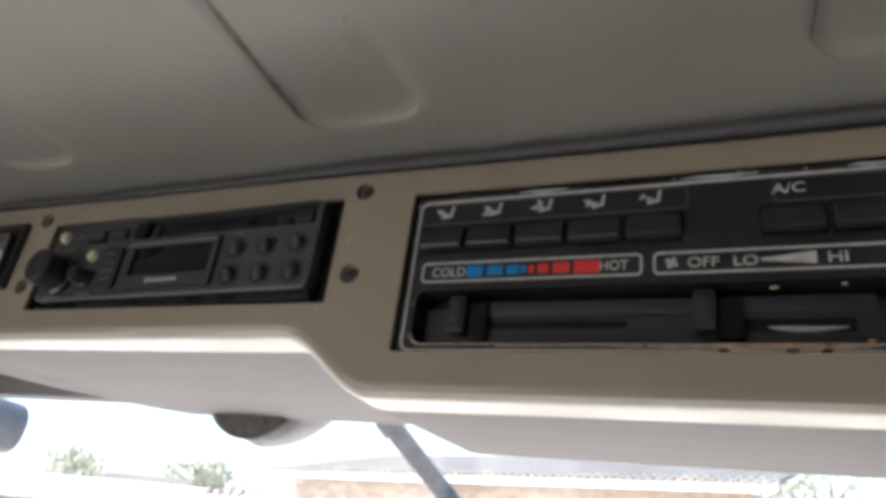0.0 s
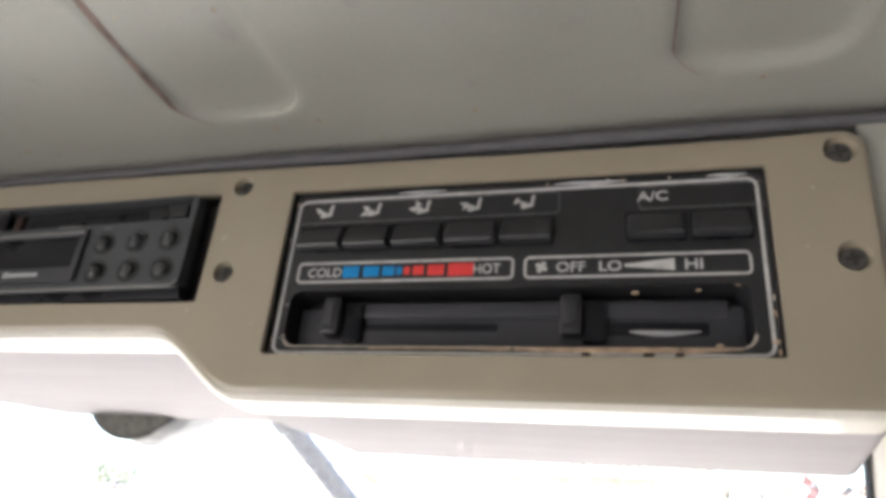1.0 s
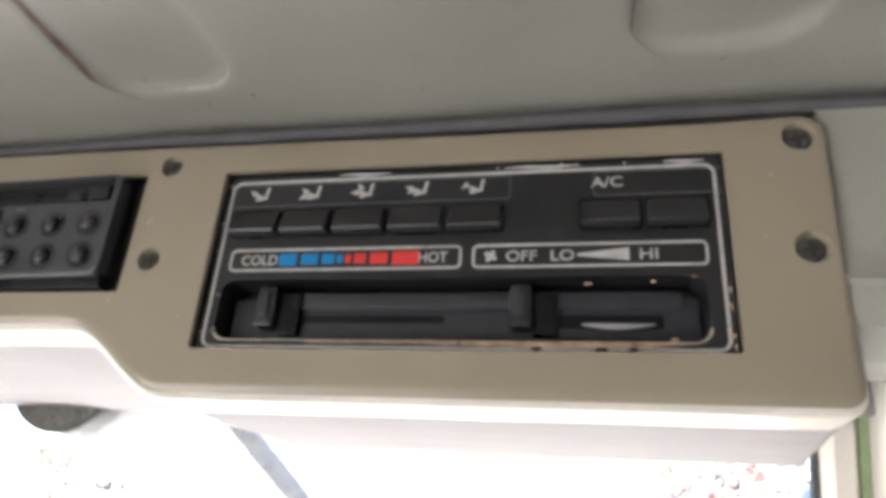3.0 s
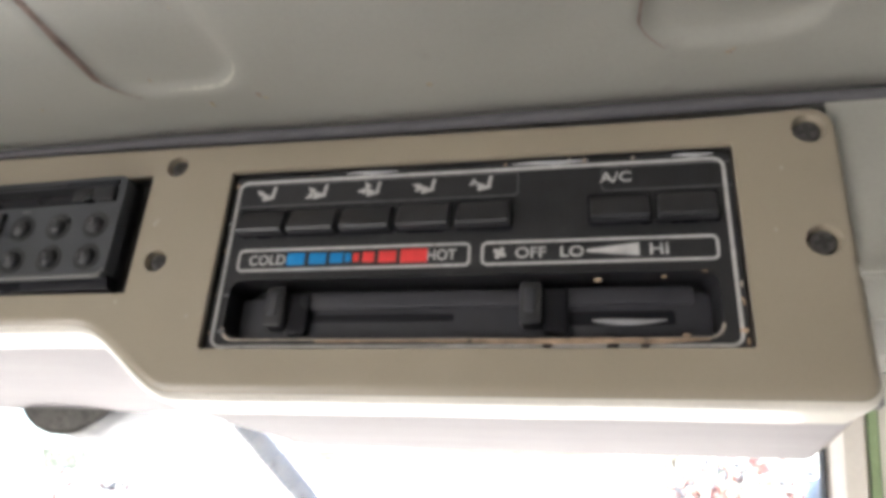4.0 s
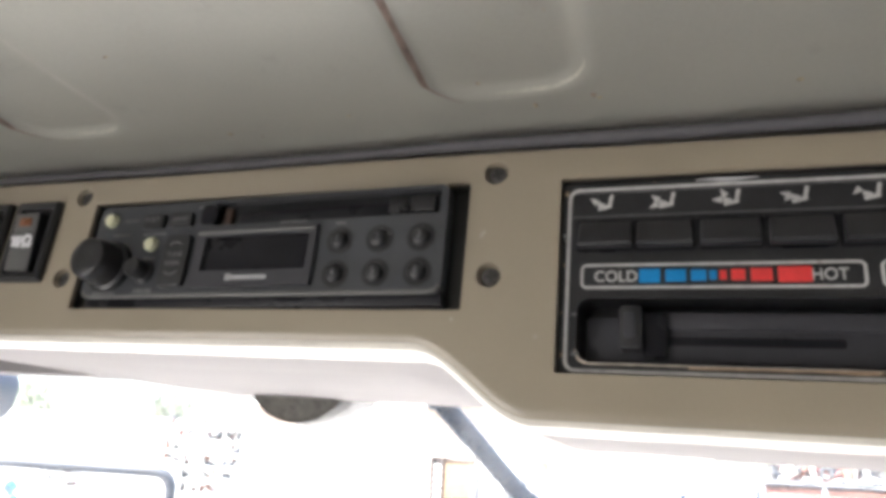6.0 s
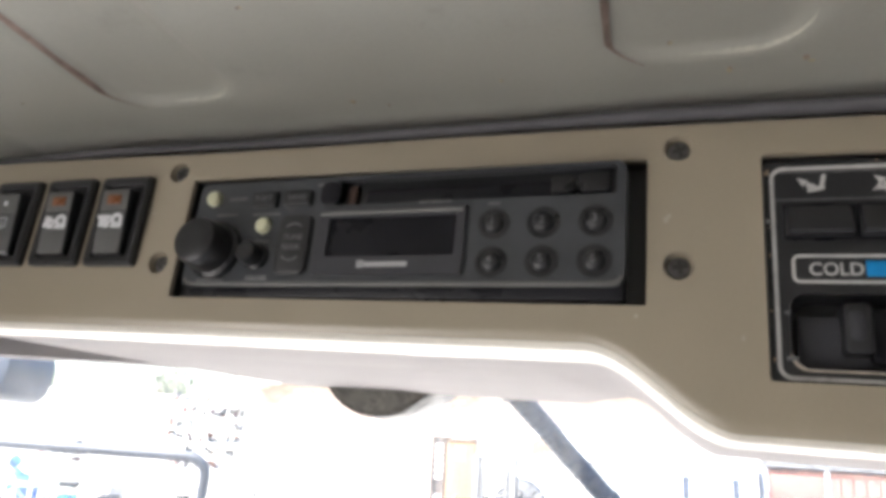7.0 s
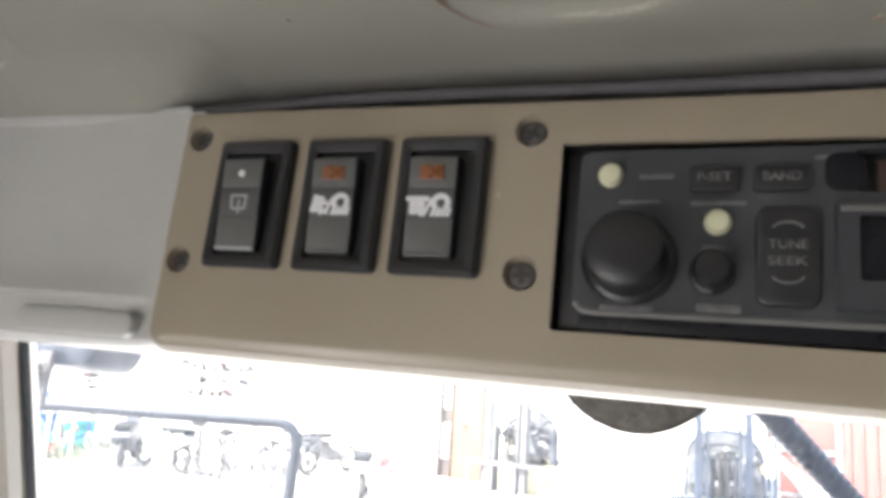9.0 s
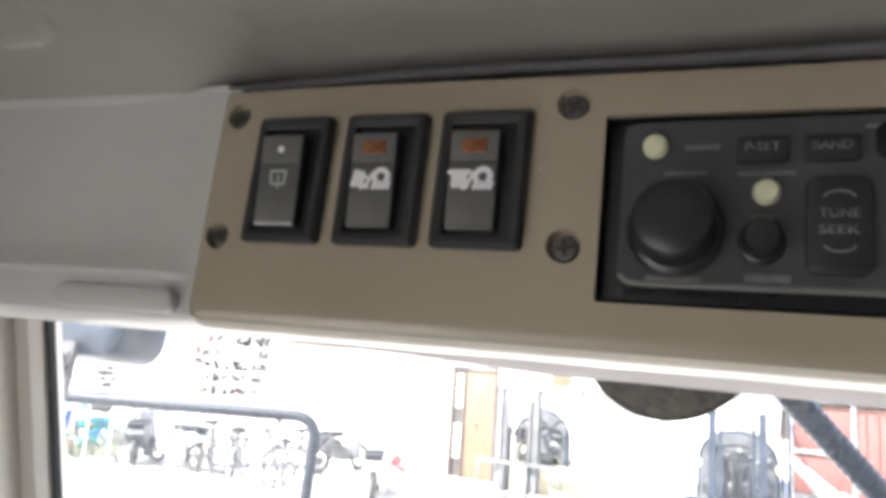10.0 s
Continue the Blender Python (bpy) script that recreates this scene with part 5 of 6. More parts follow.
def junk(bm, c, size, r):
    """One bent piece of scrap: plate, bar, hoop or lump."""
    m = Matrix.Translation(c) @ Euler((r.uniform(0, 6), r.uniform(0, 6), r.uniform(0, 6))).to_matrix().to_4x4()
    k = r.randrange(5)
    if k == 0:
        skin(bm, [[m @ Vector(p) for p in ((-size, -0.01, -size * 0.5), (size, 0.02, -size * 0.4), (size * 0.8, 0.05, size * 0.6), (-size * 0.9, 0, size * 0.4))], [m @ Vector(p) for p in ((-size, 0.01, -size * 0.5), (size, 0.05, -size * 0.4), (size * 0.8, 0.08, size * 0.6), (-size * 0.9, 0.02, size * 0.4))]])
    elif k == 1:
        tube(bm, [m @ Vector((-size * 1.6, 0, 0)), m @ Vector((0, size * 0.2, 0)), m @ Vector((size * 1.6, 0, size * 0.3))], 0.025, 6)
    elif k == 2:
        tube(bm, [m @ Vector((size * math.cos(a * 0.6), 0, size * math.sin(a * 0.6))) for a in range(11)], 0.03, 6)
    elif k == 3:
        bmesh.ops.create_icosphere(bm, subdivisions=1, radius=size * 0.6, matrix=m @ Matrix.Diagonal((1, 0.6, 0.8, 1)))
    else:
        box(bm, -size * 0.5, size * 0.5, -size * 0.3, size * 0.3, -size * 0.4, size * 0.4, m=m)


def forklift(az, d, turn, h, tint, mast, cowl, label, beam=False):
    t = thing("forklift", spot(az, d), label, "forklift", "forklifts in the yard", cab=False, turn=turn)
    # built facing -y: mast in front
    for x in (-0.25, 0.25):
        bm = bmesh.new()
        s = 1 if x > 0 else -1
        prof = [(x - 0.04, -0.06), (x + 0.04, -0.06), (x + 0.04, -0.02), (x + s * 0.02, -0.02), (x + s * 0.02, 0.06), (x + 0.04, 0.06), (x + 0.04, 0.1), (x - 0.04, 0.1)]
        skin(bm, [[(px, py, z) for px, py in prof] for z in (0.12, h)])
        part("outer_mast", bm, mast, t, smooth=False)
        bm = bmesh.new()
        box(bm, x - s * 0.085 - 0.018, x - s * 0.085 + 0.018, -0.05, 0.07, 0.15, h - 0.16)
        part("inner_mast", bm, mast, t, smooth=False)
        bm = bmesh.new()
        tube(bm, [(x - s * 0.135, 0.05, 0.2), (x - s * 0.135, 0.05, h - 0.5)], 0.022, 10)
        part("lift_cylinder", bm, mast, t)
        bm = bmesh.new()
        box(bm, x - s * 0.12 - 0.06, x - s * 0.12 + 0.06, -1.2, -0.15, 0.06, 0.10)
        box(bm, x - s * 0.12 - 0.06, x - s * 0.12 + 0.06, -0.2, -0.14, 0.06, 0.75)
        part("fork", bm, mast, t, smooth=False)
    for z, q, hh in ((0.35, 0.3, 0.07), (h - 0.05, 0.27, 0.02)) + (((h - 0.08, 0.45, 0.075),) if beam else ()):
        bm = bmesh.new()
        box(bm, -q + (0.16 if q > 0.4 else 0), q + (0.2 if q > 0.4 else 0), -0.02, 0.04, z, z + hh)
        part("mast_crossbar", bm, mast, t, smooth=False)
    bm = bmesh.new()
    for z in (0.3, 0.68, 1.12):
        box(bm, -0.54, 0.54, -0.13, -0.08, z, z + 0.05)
    for k in range(4):
        x = -0.5 + k * 1.0 / 3
        box(bm, x - 0.015, x + 0.015, -0.12, -0.09, 0.36, 1.16)
    part("load_backrest", bm, mast, t, smooth=False)
    bm = bmesh.new()
    prof = [(0.2, 0.3), (0.2, 0.62), (0.75, 0.66), (0.8, 1.02), (1.9, 1.05), (2.15, 0.95), (2.2, 0.35), (1.9, 0.28)]
    skin(bm, [[(x, y, z) for y, z in prof] for x in (-0.52, -0.48, 0.48, 0.52)])
    part("body", bm, tint, t)
    bm = bmesh.new()
    rbox(bm, 0, 1.35, 0.5, 0.7, 1.35, 1.48, 0.1, 0.05)
    rbox(bm, 0, 1.1, 0.5, 0.12, 0.95, 1.4, 0.04, 0.03)
    part("seat", bm, RUBBER, t)
    bm = bmesh.new()
    pts = [(0.19 * math.cos(k * math.pi / 10), 0.62 + 0.16 * math.sin(k * math.pi / 10), 1.60 + 0.07 * math.sin(k * math.pi / 10)) for k in range(21)]
    tube(bm, pts, 0.018, 6)
    tube(bm, [(0, 0.4, 0.7), (0, 0.62, 1.60)], 0.025, 6)
    tube(bm, [(-0.19, 0.62, 1.60), (0.19, 0.62, 1.60)], 0.012, 6)
    part("steering_wheel", bm, RUBBER, t)
    bm = bmesh.new()
    tube(bm, arc([(0.52, 0.3, 0.6), (0.52, 0.5, h + 0.06), (0.52, 1.5, h + 0.06), (0.52, 1.9, 1.0)], 0.1, 4), 0.018, 8)
    part("guard_post", bm, mast, t)
    # arched cowl: a hoop over a busy engine bay
    arch = [(0.43 * math.cos(math.pi * k / 20), 1.0, 1.35 + 0.46 * math.sin(math.pi * k / 20) ** 0.7) for k in range(21)]
    bm = bmesh.new()
    tube(bm, [(0.44, 1.0, 0.85)] + arch + [(-0.44, 1.0, 0.85)], 0.024, 8)
    part("cowl_hoop", bm, MAST, t, "dark arched hoop")
    bm = bmesh.new()
    skin(bm, [[(x * f, y, 0.85 + (z - 0.85) * f) for x, _, z in arch] + [(-0.43 * f, y, 0.85), (0.43 * f, y, 0.85)] for y, f in ((1.18, 0.95), (1.22, 0.97), (1.42, 0.9))])
    part("cowl", bm, cowl, t, "dull arched cowl")
    rj = random.Random(int(d * 10))
    for k in range(26):
        bm = bmesh.new()
        junk(bm, Vector((rj.uniform(-0.34, 0.34), rj.uniform(1.02, 1.14), rj.uniform(0.95, 1.62))), rj.uniform(0.03, 0.09), rj)
        part("engine_part", bm, rj.choice((MAST_GREY, SCRAP, PALE, tint, BIKE_DARK)), t)
    for x in (-0.12, -0.04, 0.04, 0.12):
        bm = bmesh.new()
        tube(bm, arc([(x, 0.0, 0.3), (x, 0.02, h - 0.5), (x * 0.6, 0.25, h - 0.75)], 0.08, 4), 0.016, 6)
        part("hose", bm, RUBBER, t)
    bm = bmesh.new()
    rbox(bm, 0.05, 0.62, 0.62, 0.30, -0.07, -0.05, 0.02, 0.01)
    part("plate", bm, PALE, t, "pale plate across the mast")
    for x in (-0.40, 0.40) if not beam else ():
        bm = bmesh.new()
        lathe(bm, x, 1.5, [(0.19, 0.05), (0.14, 0.052), (0.12, 0.04)], 14)
        part("headlight", bm, FORK_YELLOW, t, "yellowed headlight")
    for x, y, r, w in ((-0.48, 0.25, 0.3, 0.2), (0.48, 0.25, 0.3, 0.2), (-0.45, 1.7, 0.24, 0.18), (0.45, 1.7, 0.24, 0.18)):
        bm = bmesh.new()
        wheel(bm, x, y, r - 0.01, r, w)
        wh = part("wheel", bm, TYRE, t)
        bm = bmesh.new()
        wheel(bm, x, y, r - 0.01, r * 0.62, w * 0.8, 16)
        part("rim", bm, tint, wh)
    return t


forklift(-14.2, 10.0, -4, 2.12, FORK_YELLOW, MAST_GREY, BIKE_DARK, "pale yellow forklift truck with tall grey mast parked facing the cab", True)
forklift(1.5, 8.6, -3, 2.08, FORK_BODY, MAST, BIKE_DARK, "grey-green forklift truck with blue-grey mast parked facing the cab")


# container of red boards with scrap on its roof
def red_container():
    t = thing("red_container", spot(11.7, 10.1), "faded red boarded container with grey steel frame", "container", cab=False, turn=-6)
    W, H = 2.4, 2.18
    bm = bmesh.new()
    box(bm, -W / 2, W / 2, 0.03, 2.4, 0, H)
    part("body", bm, RUST, t, smooth=False)
    for k in range(18):
        if k < 5:
            continue
        bm = bmesh.new()
        rbox(bm, -W / 2 + W * (k + 0.5) / 18, H / 2, W / 18 - 0.012, H - 0.12, 0.0, 0.03, 0.004, 0.004)
        part("board", bm, REDPAINT, t)
    for r in range(4):
        bm = bmesh.new()
        rbox(bm, -W / 2 + W * 2.5 / 18, 0.08 + (H - 0.1) * (r + 0.5) / 4, W * 5 / 18 - 0.02, (H - 0.1) / 4 - 0.06, 0.0, 0.03, 0.004, 0.004)
        part("panel", bm, REDPAINT, t)
        bm = bmesh.new()
        box(bm, -W / 2, -W / 2 + W * 5 / 18, -0.03, 0.0, 0.05 + (H - 0.1) * r / 4, 0.1 + (H - 0.1) * r / 4)
        part("frame_bar", bm, SCRAP, t, smooth=False)
    for x in (-W / 2, -W / 2 + W * 5 / 18, W / 2):
        bm = bmesh.new()
        box(bm, x - 0.03, x + 0.03, -0.035, 0.0, 0, H + 0.03)
        part("post", bm, SCRAP, t, smooth=False)
    bm = bmesh.new()
    box(bm, -W / 2 - 0.06, W / 2 + 0.06, -0.05, 2.45, H + 0.03, H + 0.09)
    part("top", bm, SCRAP, t, smooth=False)
    return t


red_container()


def heap(name, at, w, d, h, z0, count, mats, label, seed, lo=0.12, hi=0.4):
    """A pile of single pieces, highest in the middle."""
    r = random.Random(seed)
    t = thing(name, (at[0], at[1], z0), label, "scrap heap", cab=False)
    for k in range(count):
        u, v = r.uniform(-1, 1), r.uniform(-1, 1)
        top = h * (1 - 0.75 * max(abs(u), abs(v)) ** 2)
        bm = bmesh.new()
        junk(bm, Vector((u * w / 2, v * d / 2, max(0.1, r.uniform(0.0, top)))), r.uniform(lo, hi), r)
        part("scrap_piece", bm, r.choice(mats), t)
    return t


cx, cy, _ = spot(11.6, 11.0)
heap("scrap_heap", (cx, cy), 2.5, 1.6, 0.95, 2.27, 290, [RUST, RUST, SCRAP, REDPAINT, BIKE_DARK, RUST, PALE], "jumbled rusty scrap metal and pale sacks on the red container", 3, 0.05, 0.15)
cx, cy, _ = spot(21.5, 10.6)
heap("scrap_heap", (cx, cy), 2.6, 2.0, 2.6, 0.0, 110, [RUST, SCRAP, SCRAP, PALE], "heap of rusty scrap metal beside the red container", 9)
# open cage crate on the heap
t = thing("wire_crate", (spot(13.2, 10.1)[0], spot(13.2, 10.1)[1], 2.27), "pale steel cage crate on the scrap", "crate", cab=False)
bm = bmesh.new()
for z in (0.03, 0.16, 0.29, 0.42):
    for y in (0, 0.6):
        box(bm, -0.35, 0.35, y - 0.012, y + 0.012, z, z + 0.024)
for x in (-0.35, -0.12, 0.12, 0.35):
    for y in (0, 0.6):
        box(bm, x - 0.015, x + 0.015, y - 0.015, y + 0.015, 0.0, 0.46)
part("frame", bm, PALE, t, smooth=False)


# shelving with odd parts, bicycles, mopeds, tubs
def rack(az, d, w, h, low, turn, label, seed, count=40):
    r = random.Random(seed)
    t = thing("storage_rack", spot(az, d), label, "rack", "racks of used parts", cab=False, turn=turn)
    n_up = 5 if w > 1 else 3
    for x in [-w / 2 + w * k / (n_up - 1) for k in range(n_up)]:
        for y in (0, 0.6):
            bm = bmesh.new()
            box(bm, x - 0.014, x + 0.014, y - 0.014, y + 0.014, -0.05, h)
            part("upright", bm, FASCIA, t, smooth=False)
    levels = [low + k * (h - low - 0.05) / 5 for k in range(6)]
    for z in levels:
        bm = bmesh.new()
        box(bm, -w / 2, w / 2, -0.03, 0.63, z, z + 0.018)
        part("shelf", bm, FASCIA, t, smooth=False)
    for k in range(count):
        bm = bmesh.new()
        z = r.choice(levels)
        junk(bm, Vector((r.uniform(-w / 2, w / 2), r.uniform(0.1, 0.5), z + r.uniform(0.04, 0.17))), r.uniform(0.03, 0.095), r)
        part("used_part", bm, r.choice([SCRAP, RUST, PALE, PALE, RUST, SCRAP, PALE, BIKE_DARK, PALE, REDPAINT, SCRAP, PALE, FASCIA]), t)
    return t


rack(-36.7, 15.4, 1.5, 2.72, 1.42, 35, "tall white rack crammed with red and dark used parts", 4, 400)
rack(-46.0, 15.6, 0.85, 1.95, 1.35, 45, "white rack with used parts and a coil spring", 6, 70)


def bicycle(loc, turn, label):
    t = thing("bicycle", loc, label, "bicycle", "bicycles in the yard", cab=False, turn=turn)
    for x in (-0.52, 0.52):
        bm = bmesh.new()
        tube(bm, [(x + 0.33 * math.cos(k * math.pi / 10), 0, 0.34 + 0.33 * math.sin(k * math.pi / 10)) for k in range(21)], 0.022, 6)
        w = part("wheel", bm, TYRE, t)
        bm = bmesh.new()
        for k in range(8):
            a = k * math.pi / 8
            tube(bm, [(x + 0.31 * math.cos(a), 0, 0.34 + 0.31 * math.sin(a)), (x - 0.31 * math.cos(a), 0, 0.34 - 0.31 * math.sin(a))], 0.004, 4)
        part("spokes", bm, SCRAP, w)
    bm = bmesh.new()
    for a, b in (((-0.52, 0, 0.34), (-0.18, 0, 0.85)), ((-0.52, 0, 0.34), (-0.05, 0, 0.3)), ((-0.05, 0, 0.3), (-0.2, 0, 0.92)), ((-0.05, 0, 0.3), (0.38, 0, 0.8)), ((-0.18, 0, 0.82), (0.36, 0, 0.86)), ((0.34, 0, 0.95), (0.52, 0, 0.34))):
        tube(bm, [a, b], 0.02, 6)
    part("frame", bm, BIKE_DARK, t)
    bm = bmesh.new()
    rbox(bm, -0.2, 0.95, 0.26, 0.07, -0.07, 0.07, 0.03, 0.03)
    part("saddle", bm, RUBBER, t)
    bm = bmesh.new()
    tube(bm, arc([(0.2, -0.28, 1.0), (0.33, -0.22, 1.05), (0.33, 0.22, 1.05), (0.2, 0.28, 1.0)], 0.05, 3), 0.014, 6)
    part("handlebar", bm, SCRAP, t)
    return t


def moped(loc, turn, tint, label):
    t = thing("moped", loc, label, "moped", "mopeds in the yard", cab=False, turn=turn)
    for x in (-0.6, 0.6):
        bm = bmesh.new()
        tube(bm, [(x + 0.23 * math.cos(k * math.pi / 10), 0, 0.28 + 0.23 * math.sin(k * math.pi / 10)) for k in range(21)], 0.055, 8)
        w = part("wheel", bm, TYRE, t)
        bm = bmesh.new()
        lathe(bm, x, 0.28, [(0.05, 0.08), (-0.05, 0.08)], 12)
        part("hub", bm, SCRAP, w)
    bm = bmesh.new()
    prof = [(-0.85, 0.62), (-0.7, 0.74), (-0.2, 0.7), (0.0, 0.4), (0.25, 0.36), (0.25, 0.28), (-0.15, 0.26), (-0.5, 0.45)]
    skin(bm, [[(x, y, z) for x, z in prof] for y in (-0.16, -0.12, 0.12, 0.16)])
    part("body", bm, tint, t)
    bm = bmesh.new()
    prof = [(0.25, 0.28), (0.33, 0.3), (0.52, 0.95), (0.44, 0.97)]
    skin(bm, [[(x, y, z) for x, z in prof] for y in (-0.2, 0.2)])
    part("leg_shield", bm, tint, t)
    bm = bmesh.new()
    rbox(bm, -0.42, 0.79, 0.72, 0.12, -0.15, 0.15, 0.05, 0.05)
    part("seat", bm, RUBBER, t)
    bm = bmesh.new()
    tube(bm, [(0.6, 0, 0.28), (0.46, 0, 1.0)], 0.03, 8)
    tube(bm, [(0.38, -0.33, 1.04), (0.46, 0, 1.02), (0.38, 0.33, 1.04)], 0.018, 6)
    part("fork", bm, SCRAP, t)
    bm = bmesh.new()
    lathe(bm, 0, 0, [(0.0, 0.04), (0.05, 0.09), (0.1, 0.1)], 12, m=pose(0.52, 0, 0.93, 0, 0, -90))
    part("headlight", bm, PALE, t)
    return t


moped((*spot(-42.3, 16.3)[:2], 0), 120, BIKE_DARK, "dark moped leaning among scrap in the yard")
moped((*spot(-27.9, 15.6)[:2], 0), 75, BIKE_DARK, "dark moped standing in the yard")
moped((*spot(-25.0, 13.0)[:2], 0), 110, PALE, "pale moped standing in the yard")
moped((*spot(-44.5, 19.0)[:2], 0), 20, PALE, "white moped behind others in the yard")
bicycle((*spot(-38.4, 15.0)[:2], 0), 200, "dark bicycle standing in the yard")
bicycle((*spot(-34.8, 13.6)[:2], 0), 25, "dark bicycle in the yard")
bicycle((*spot(-32.2, 12.6)[:2], 0), 140, "dark bicycle in the yard")
moped((*spot(-39.9, 15.6)[:2], 0), 165, PALE, "white moped parked beside bicycles in the yard")
bicycle((*spot(-37.4, 15.2)[:2], 0), 130, "dark bicycle in the yard")
bicycle((*spot(-35.4, 14.2)[:2], 0), 110, "dark bicycle in the yard")
bicycle((*spot(-30.2, 14.2)[:2], 0), 35, "dark bicycle in the yard")


def tub(az, d, r, h, z, mm, label, name="plastic_tub"):
    bm = bmesh.new()
    prof = [(0, r * 0.8), (h * 0.9, r), (h * 0.92, r * 1.06), (h, r * 1.06), (h, r * 0.95), (0.05, r * 0.75)]
    skin(bm, [[(q * math.cos(2 * math.pi * k / 20), q * math.sin(2 * math.pi * k / 20), zz) for k in range(20)] for zz, q in prof])
    x, y, _ = spot(az, d)
    return solo(name, bm, mm, (x, y, z), label, "tub", "plastic tubs", cab=False)


tub(-49.8, 17.0, 0.33, 0.46, 0, TUBRED, "red plastic tub on the yard")
tub(-45.3, 18.6, 0.3, 0.6, 0, TEAL, "teal plastic drum on the yard", "plastic_drum")
tub(-47.9, 19.6, 0.3, 0.7, 0, TUBBLUE, "blue plastic drum on the yard", "plastic_drum")
cx, cy, _ = spot(-50.0, 18.2)
heap("scrap_heap", (cx, cy), 3.6, 2.0, 1.5, 0.0, 80, [SCRAP, TEAL, BIKE_DARK, TUBBLUE, PALE, RUST], "low heap of mixed scrap and plastic in the yard", 21, 0.1, 0.3)
cx, cy, _ = spot(-34.0, 19.5)
heap("scrap_heap", (cx, cy), 3.0, 1.4, 0.9, 0.0, 50, [SCRAP, BIKE_DARK, PALE], "low heap of dark bicycle parts in the yard", 22, 0.1, 0.25)
cx, cy, _ = spot(7.6, 9.2)
heap("scrap_heap", (cx, cy), 1.2, 0.6, 1.3, 0.0, 60, [PALE, FASCIA, TEAL, FORK_YELLOW, PALE], "low heap of pale boards, sacks and green plastic before the container", 31, 0.1, 0.3)
# bent timber boards leaning beside the container
t = thing("timber_stack", spot(5.2, 9.5), "loose pale boards leaning on the red container", "boards", cab=False)
for k in range(5):
    bm = bmesh.new()
    box(bm, -0.03, 0.03, -0.012, 0.012, 0, 1.0, m=pose(-0.1 + 0.06 * k, 0.1 * k - 0.1, 1.62 - 0.07 * k, 0, 128 + 4 * k, 3 * k))
    part("plank", bm, PALE, t, smooth=False)


# weeds beside the tubs
r = random.Random(41)
bm = bmesh.new()
for k in range(420):
    u, v = r.gauss(0, 0.55), r.gauss(0, 0.35)
    h, a, b = r.uniform(0.12, 0.38), r.uniform(0, 6.28), r.uniform(0.03, 0.16)
    q = Vector((math.cos(a), math.sin(a), 0))
    vs = [bm.verts.new(Vector((u, v, 0)) + p) for p in (q.orthogonal() * 0.012, -q.orthogonal() * 0.012, q * b * 0.5 + Vector((0.012, 0, h * 0.7)), q * b + Vector((0, 0, h)))]
    bm.faces.new((vs[0], vs[1], vs[2]))
    bm.faces.new((vs[1], vs[3], vs[2]))
solo("weeds", bm, LEAF, (*spot(-45.6, 17.0)[:2], -0.02), "sunlit green weeds growing on the yard ground", "weeds", kind="stuff", cab=False)


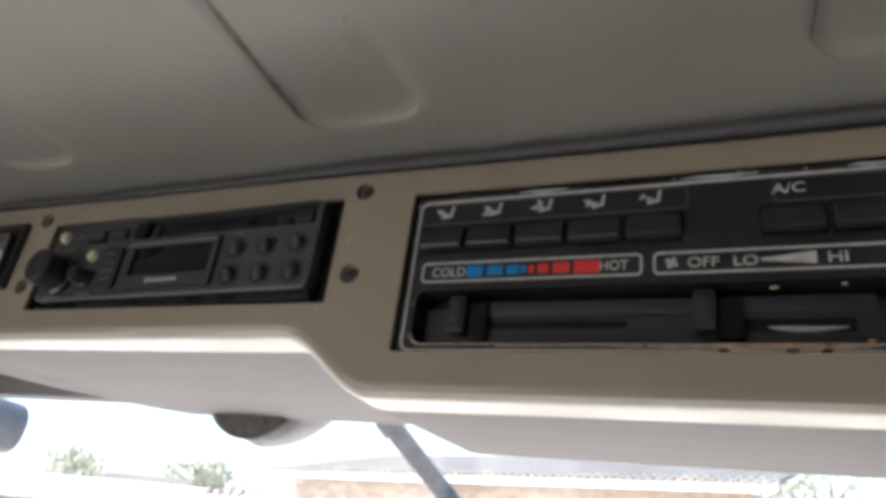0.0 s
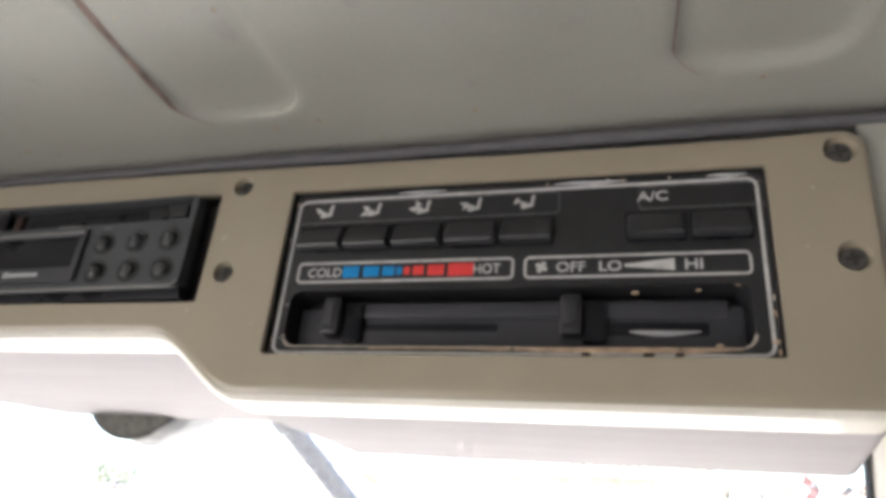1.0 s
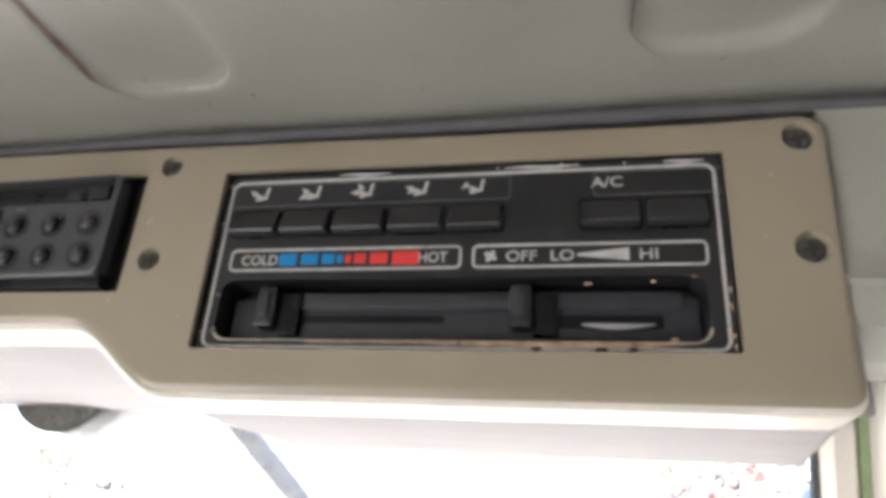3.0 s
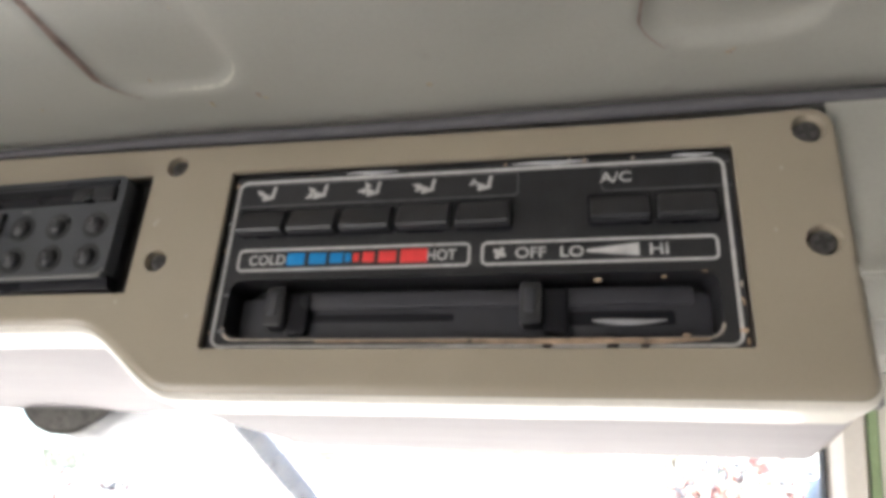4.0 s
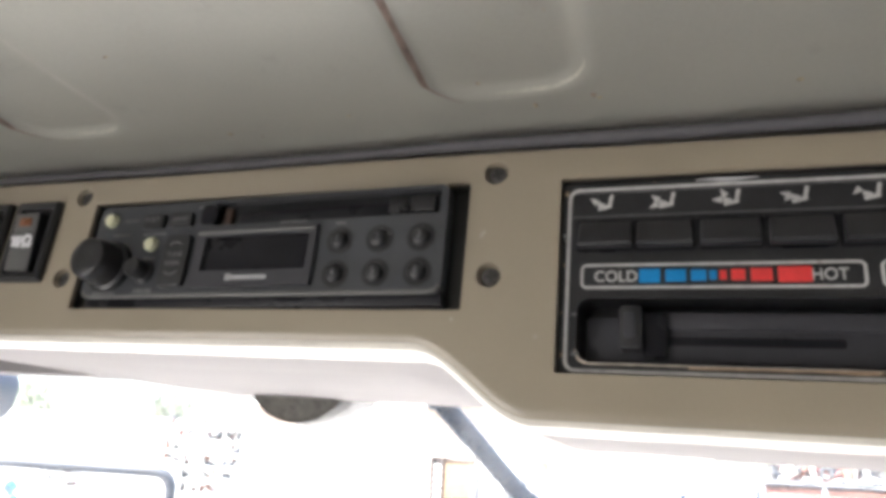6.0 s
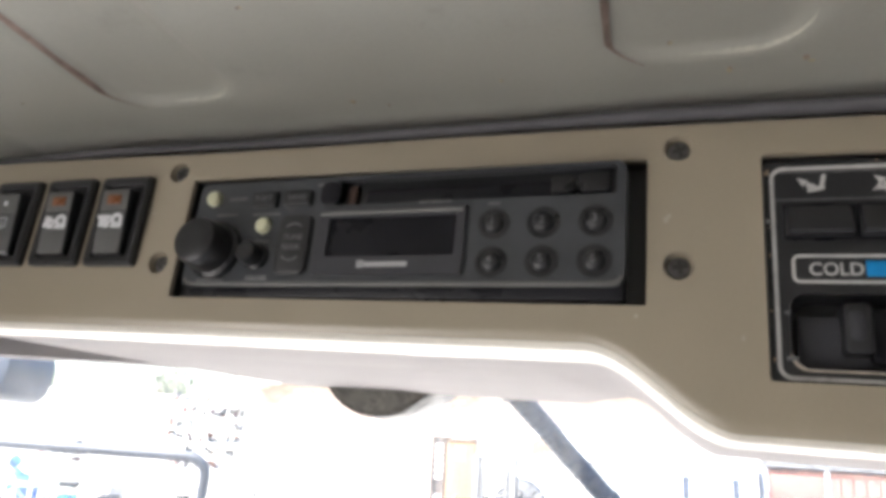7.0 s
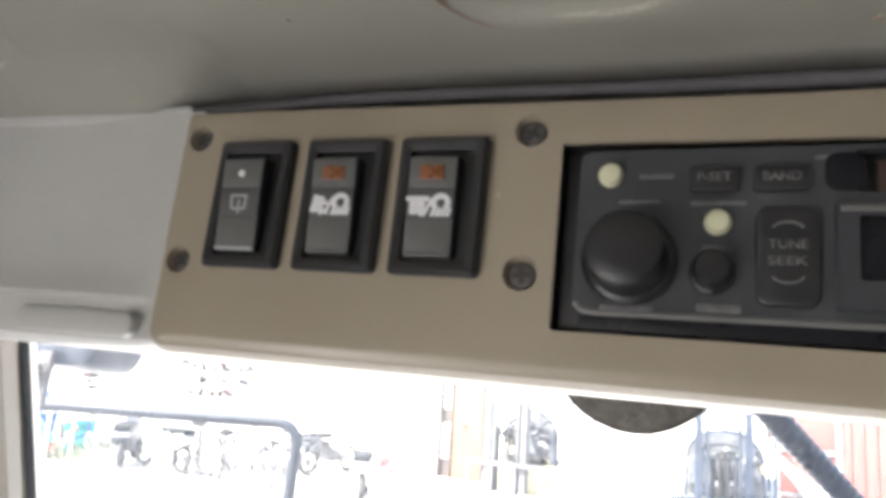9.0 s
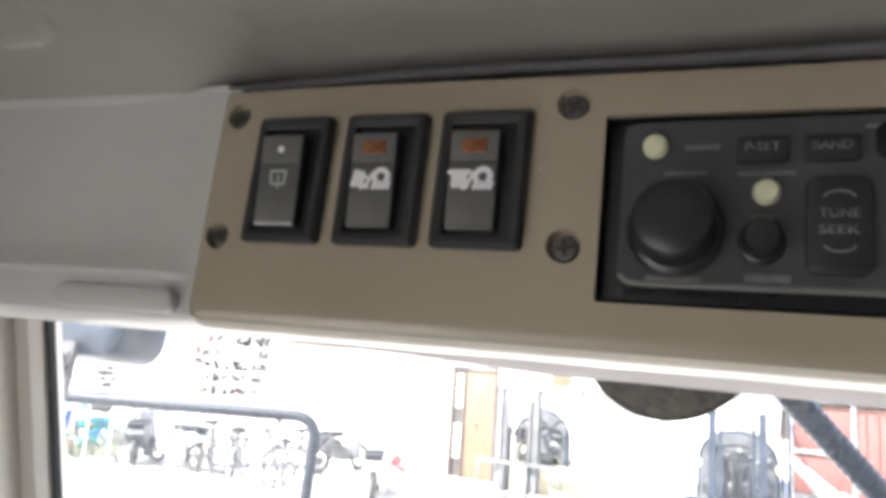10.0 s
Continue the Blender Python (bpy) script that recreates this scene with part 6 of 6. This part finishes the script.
def tree(loc, h, seed, label):
    r = random.Random(seed)
    t = thing("tree", loc, label, "tree", "trees behind the yard", cab=False)
    bm = bmesh.new()
    tube(bm, [(0, 0, -0.1), (0.1, 0.05, h * 0.25), (0.05, 0.15, h * 0.5), (0.2, 0.1, h * 0.75)], 0.2, 8, radii=[0.28, 0.2, 0.13, 0.05])
    ends = []
    for k in range(9):
        a, z = r.uniform(0, 6.28), h * r.uniform(0.3, 0.62)
        e = Vector((math.cos(a) * h * r.uniform(0.15, 0.3), math.sin(a) * h * r.uniform(0.15, 0.3), z + h * r.uniform(0.1, 0.3)))
        tube(bm, [(0.07, 0.1, z), tuple((Vector((0.07, 0.1, z)) + e) / 2 + Vector((0, 0, 0.2))), tuple(e)], 0.05, 6, radii=[0.09, 0.05, 0.02])
        ends.append(e)
    part("trunk", bm, BARK, t)
    bm = bmesh.new()
    for e in ends + [Vector((0.2, 0.1, h * 0.8))]:
        for k in range(100):
            p = e + Vector((r.gauss(0, 1), r.gauss(0, 1), r.gauss(0, 0.8))) * h * 0.085
            s = r.uniform(0.09, 0.2)
            q = Euler((r.uniform(0, 6), r.uniform(0, 6), r.uniform(0, 6))).to_matrix()
            vs = [bm.verts.new(p + q @ Vector(c)) for c in ((-s, 0, 0), (0, -s * 0.5, 0.03), (s, 0, 0), (0, s * 0.5, 0.03))]
            bm.faces.new(vs)
    tagged(part("crown", bm, LEAF, t, smooth=False), kind="stuff")
    return t


tree((*spot(-50.0, 40)[:2], 0), 5.4, 1, "leafy green tree behind the yard")
tree((*spot(-41.3, 44)[:2], 0), 5.7, 3, "leafy green tree behind the yard")
tree((*spot(-0.6, 36)[:2], 0), 7.6, 4, "leafy green tree behind the shed")
tree((*spot(4.4, 38)[:2], 0), 8.0, 5, "leafy green tree behind the shed")


# pale board with red strokes leaning among the mopeds
bn = thing("banner_board", spot(-23.4, 13.6), "pale board printed with red strokes standing in the yard", "board", cab=False, turn=22)
bm = bmesh.new()
rbox(bm, 0, 0.5, 0.42, 1.0, 0.0, 0.02, 0.01, 0.004)
part("panel", bm, PALE, bn)
r = random.Random(8)
for k in range(9):
    bm = bmesh.new()
    rbox(bm, 0, 0, 0.04, r.uniform(0.1, 0.26), -0.004, 0.0, 0.01, 0.001, m=pose(r.uniform(-0.15, 0.16), 0, 0.62 + r.uniform(-0.25, 0.3), 0, r.uniform(-60, 60), 0))
    part("stroke", bm, TUBRED, bn, "red painted stroke")
# stacked pallets by the wall
for k in range(3):
    p = thing("pallet", (*spot(-3.6, 12.6)[:2], 0.14 * k), "grey weathered wooden pallet in a low stack", "pallet", "stacked pallets", cab=False, turn=-10 + 3 * k)
    for i in range(5):
        bm = bmesh.new()
        box(bm, -0.5, 0.5, -0.4 + 0.18 * i, -0.29 + 0.18 * i, 0.11, 0.13)
        part("slat", bm, SCRAP, p, smooth=False)
    for x in (-0.45, 0.0, 0.45):
        bm = bmesh.new()
        box(bm, x - 0.045, x + 0.045, -0.4, 0.43, 0.0, 0.11)
        part("bearer", bm, SCRAP, p, smooth=False)
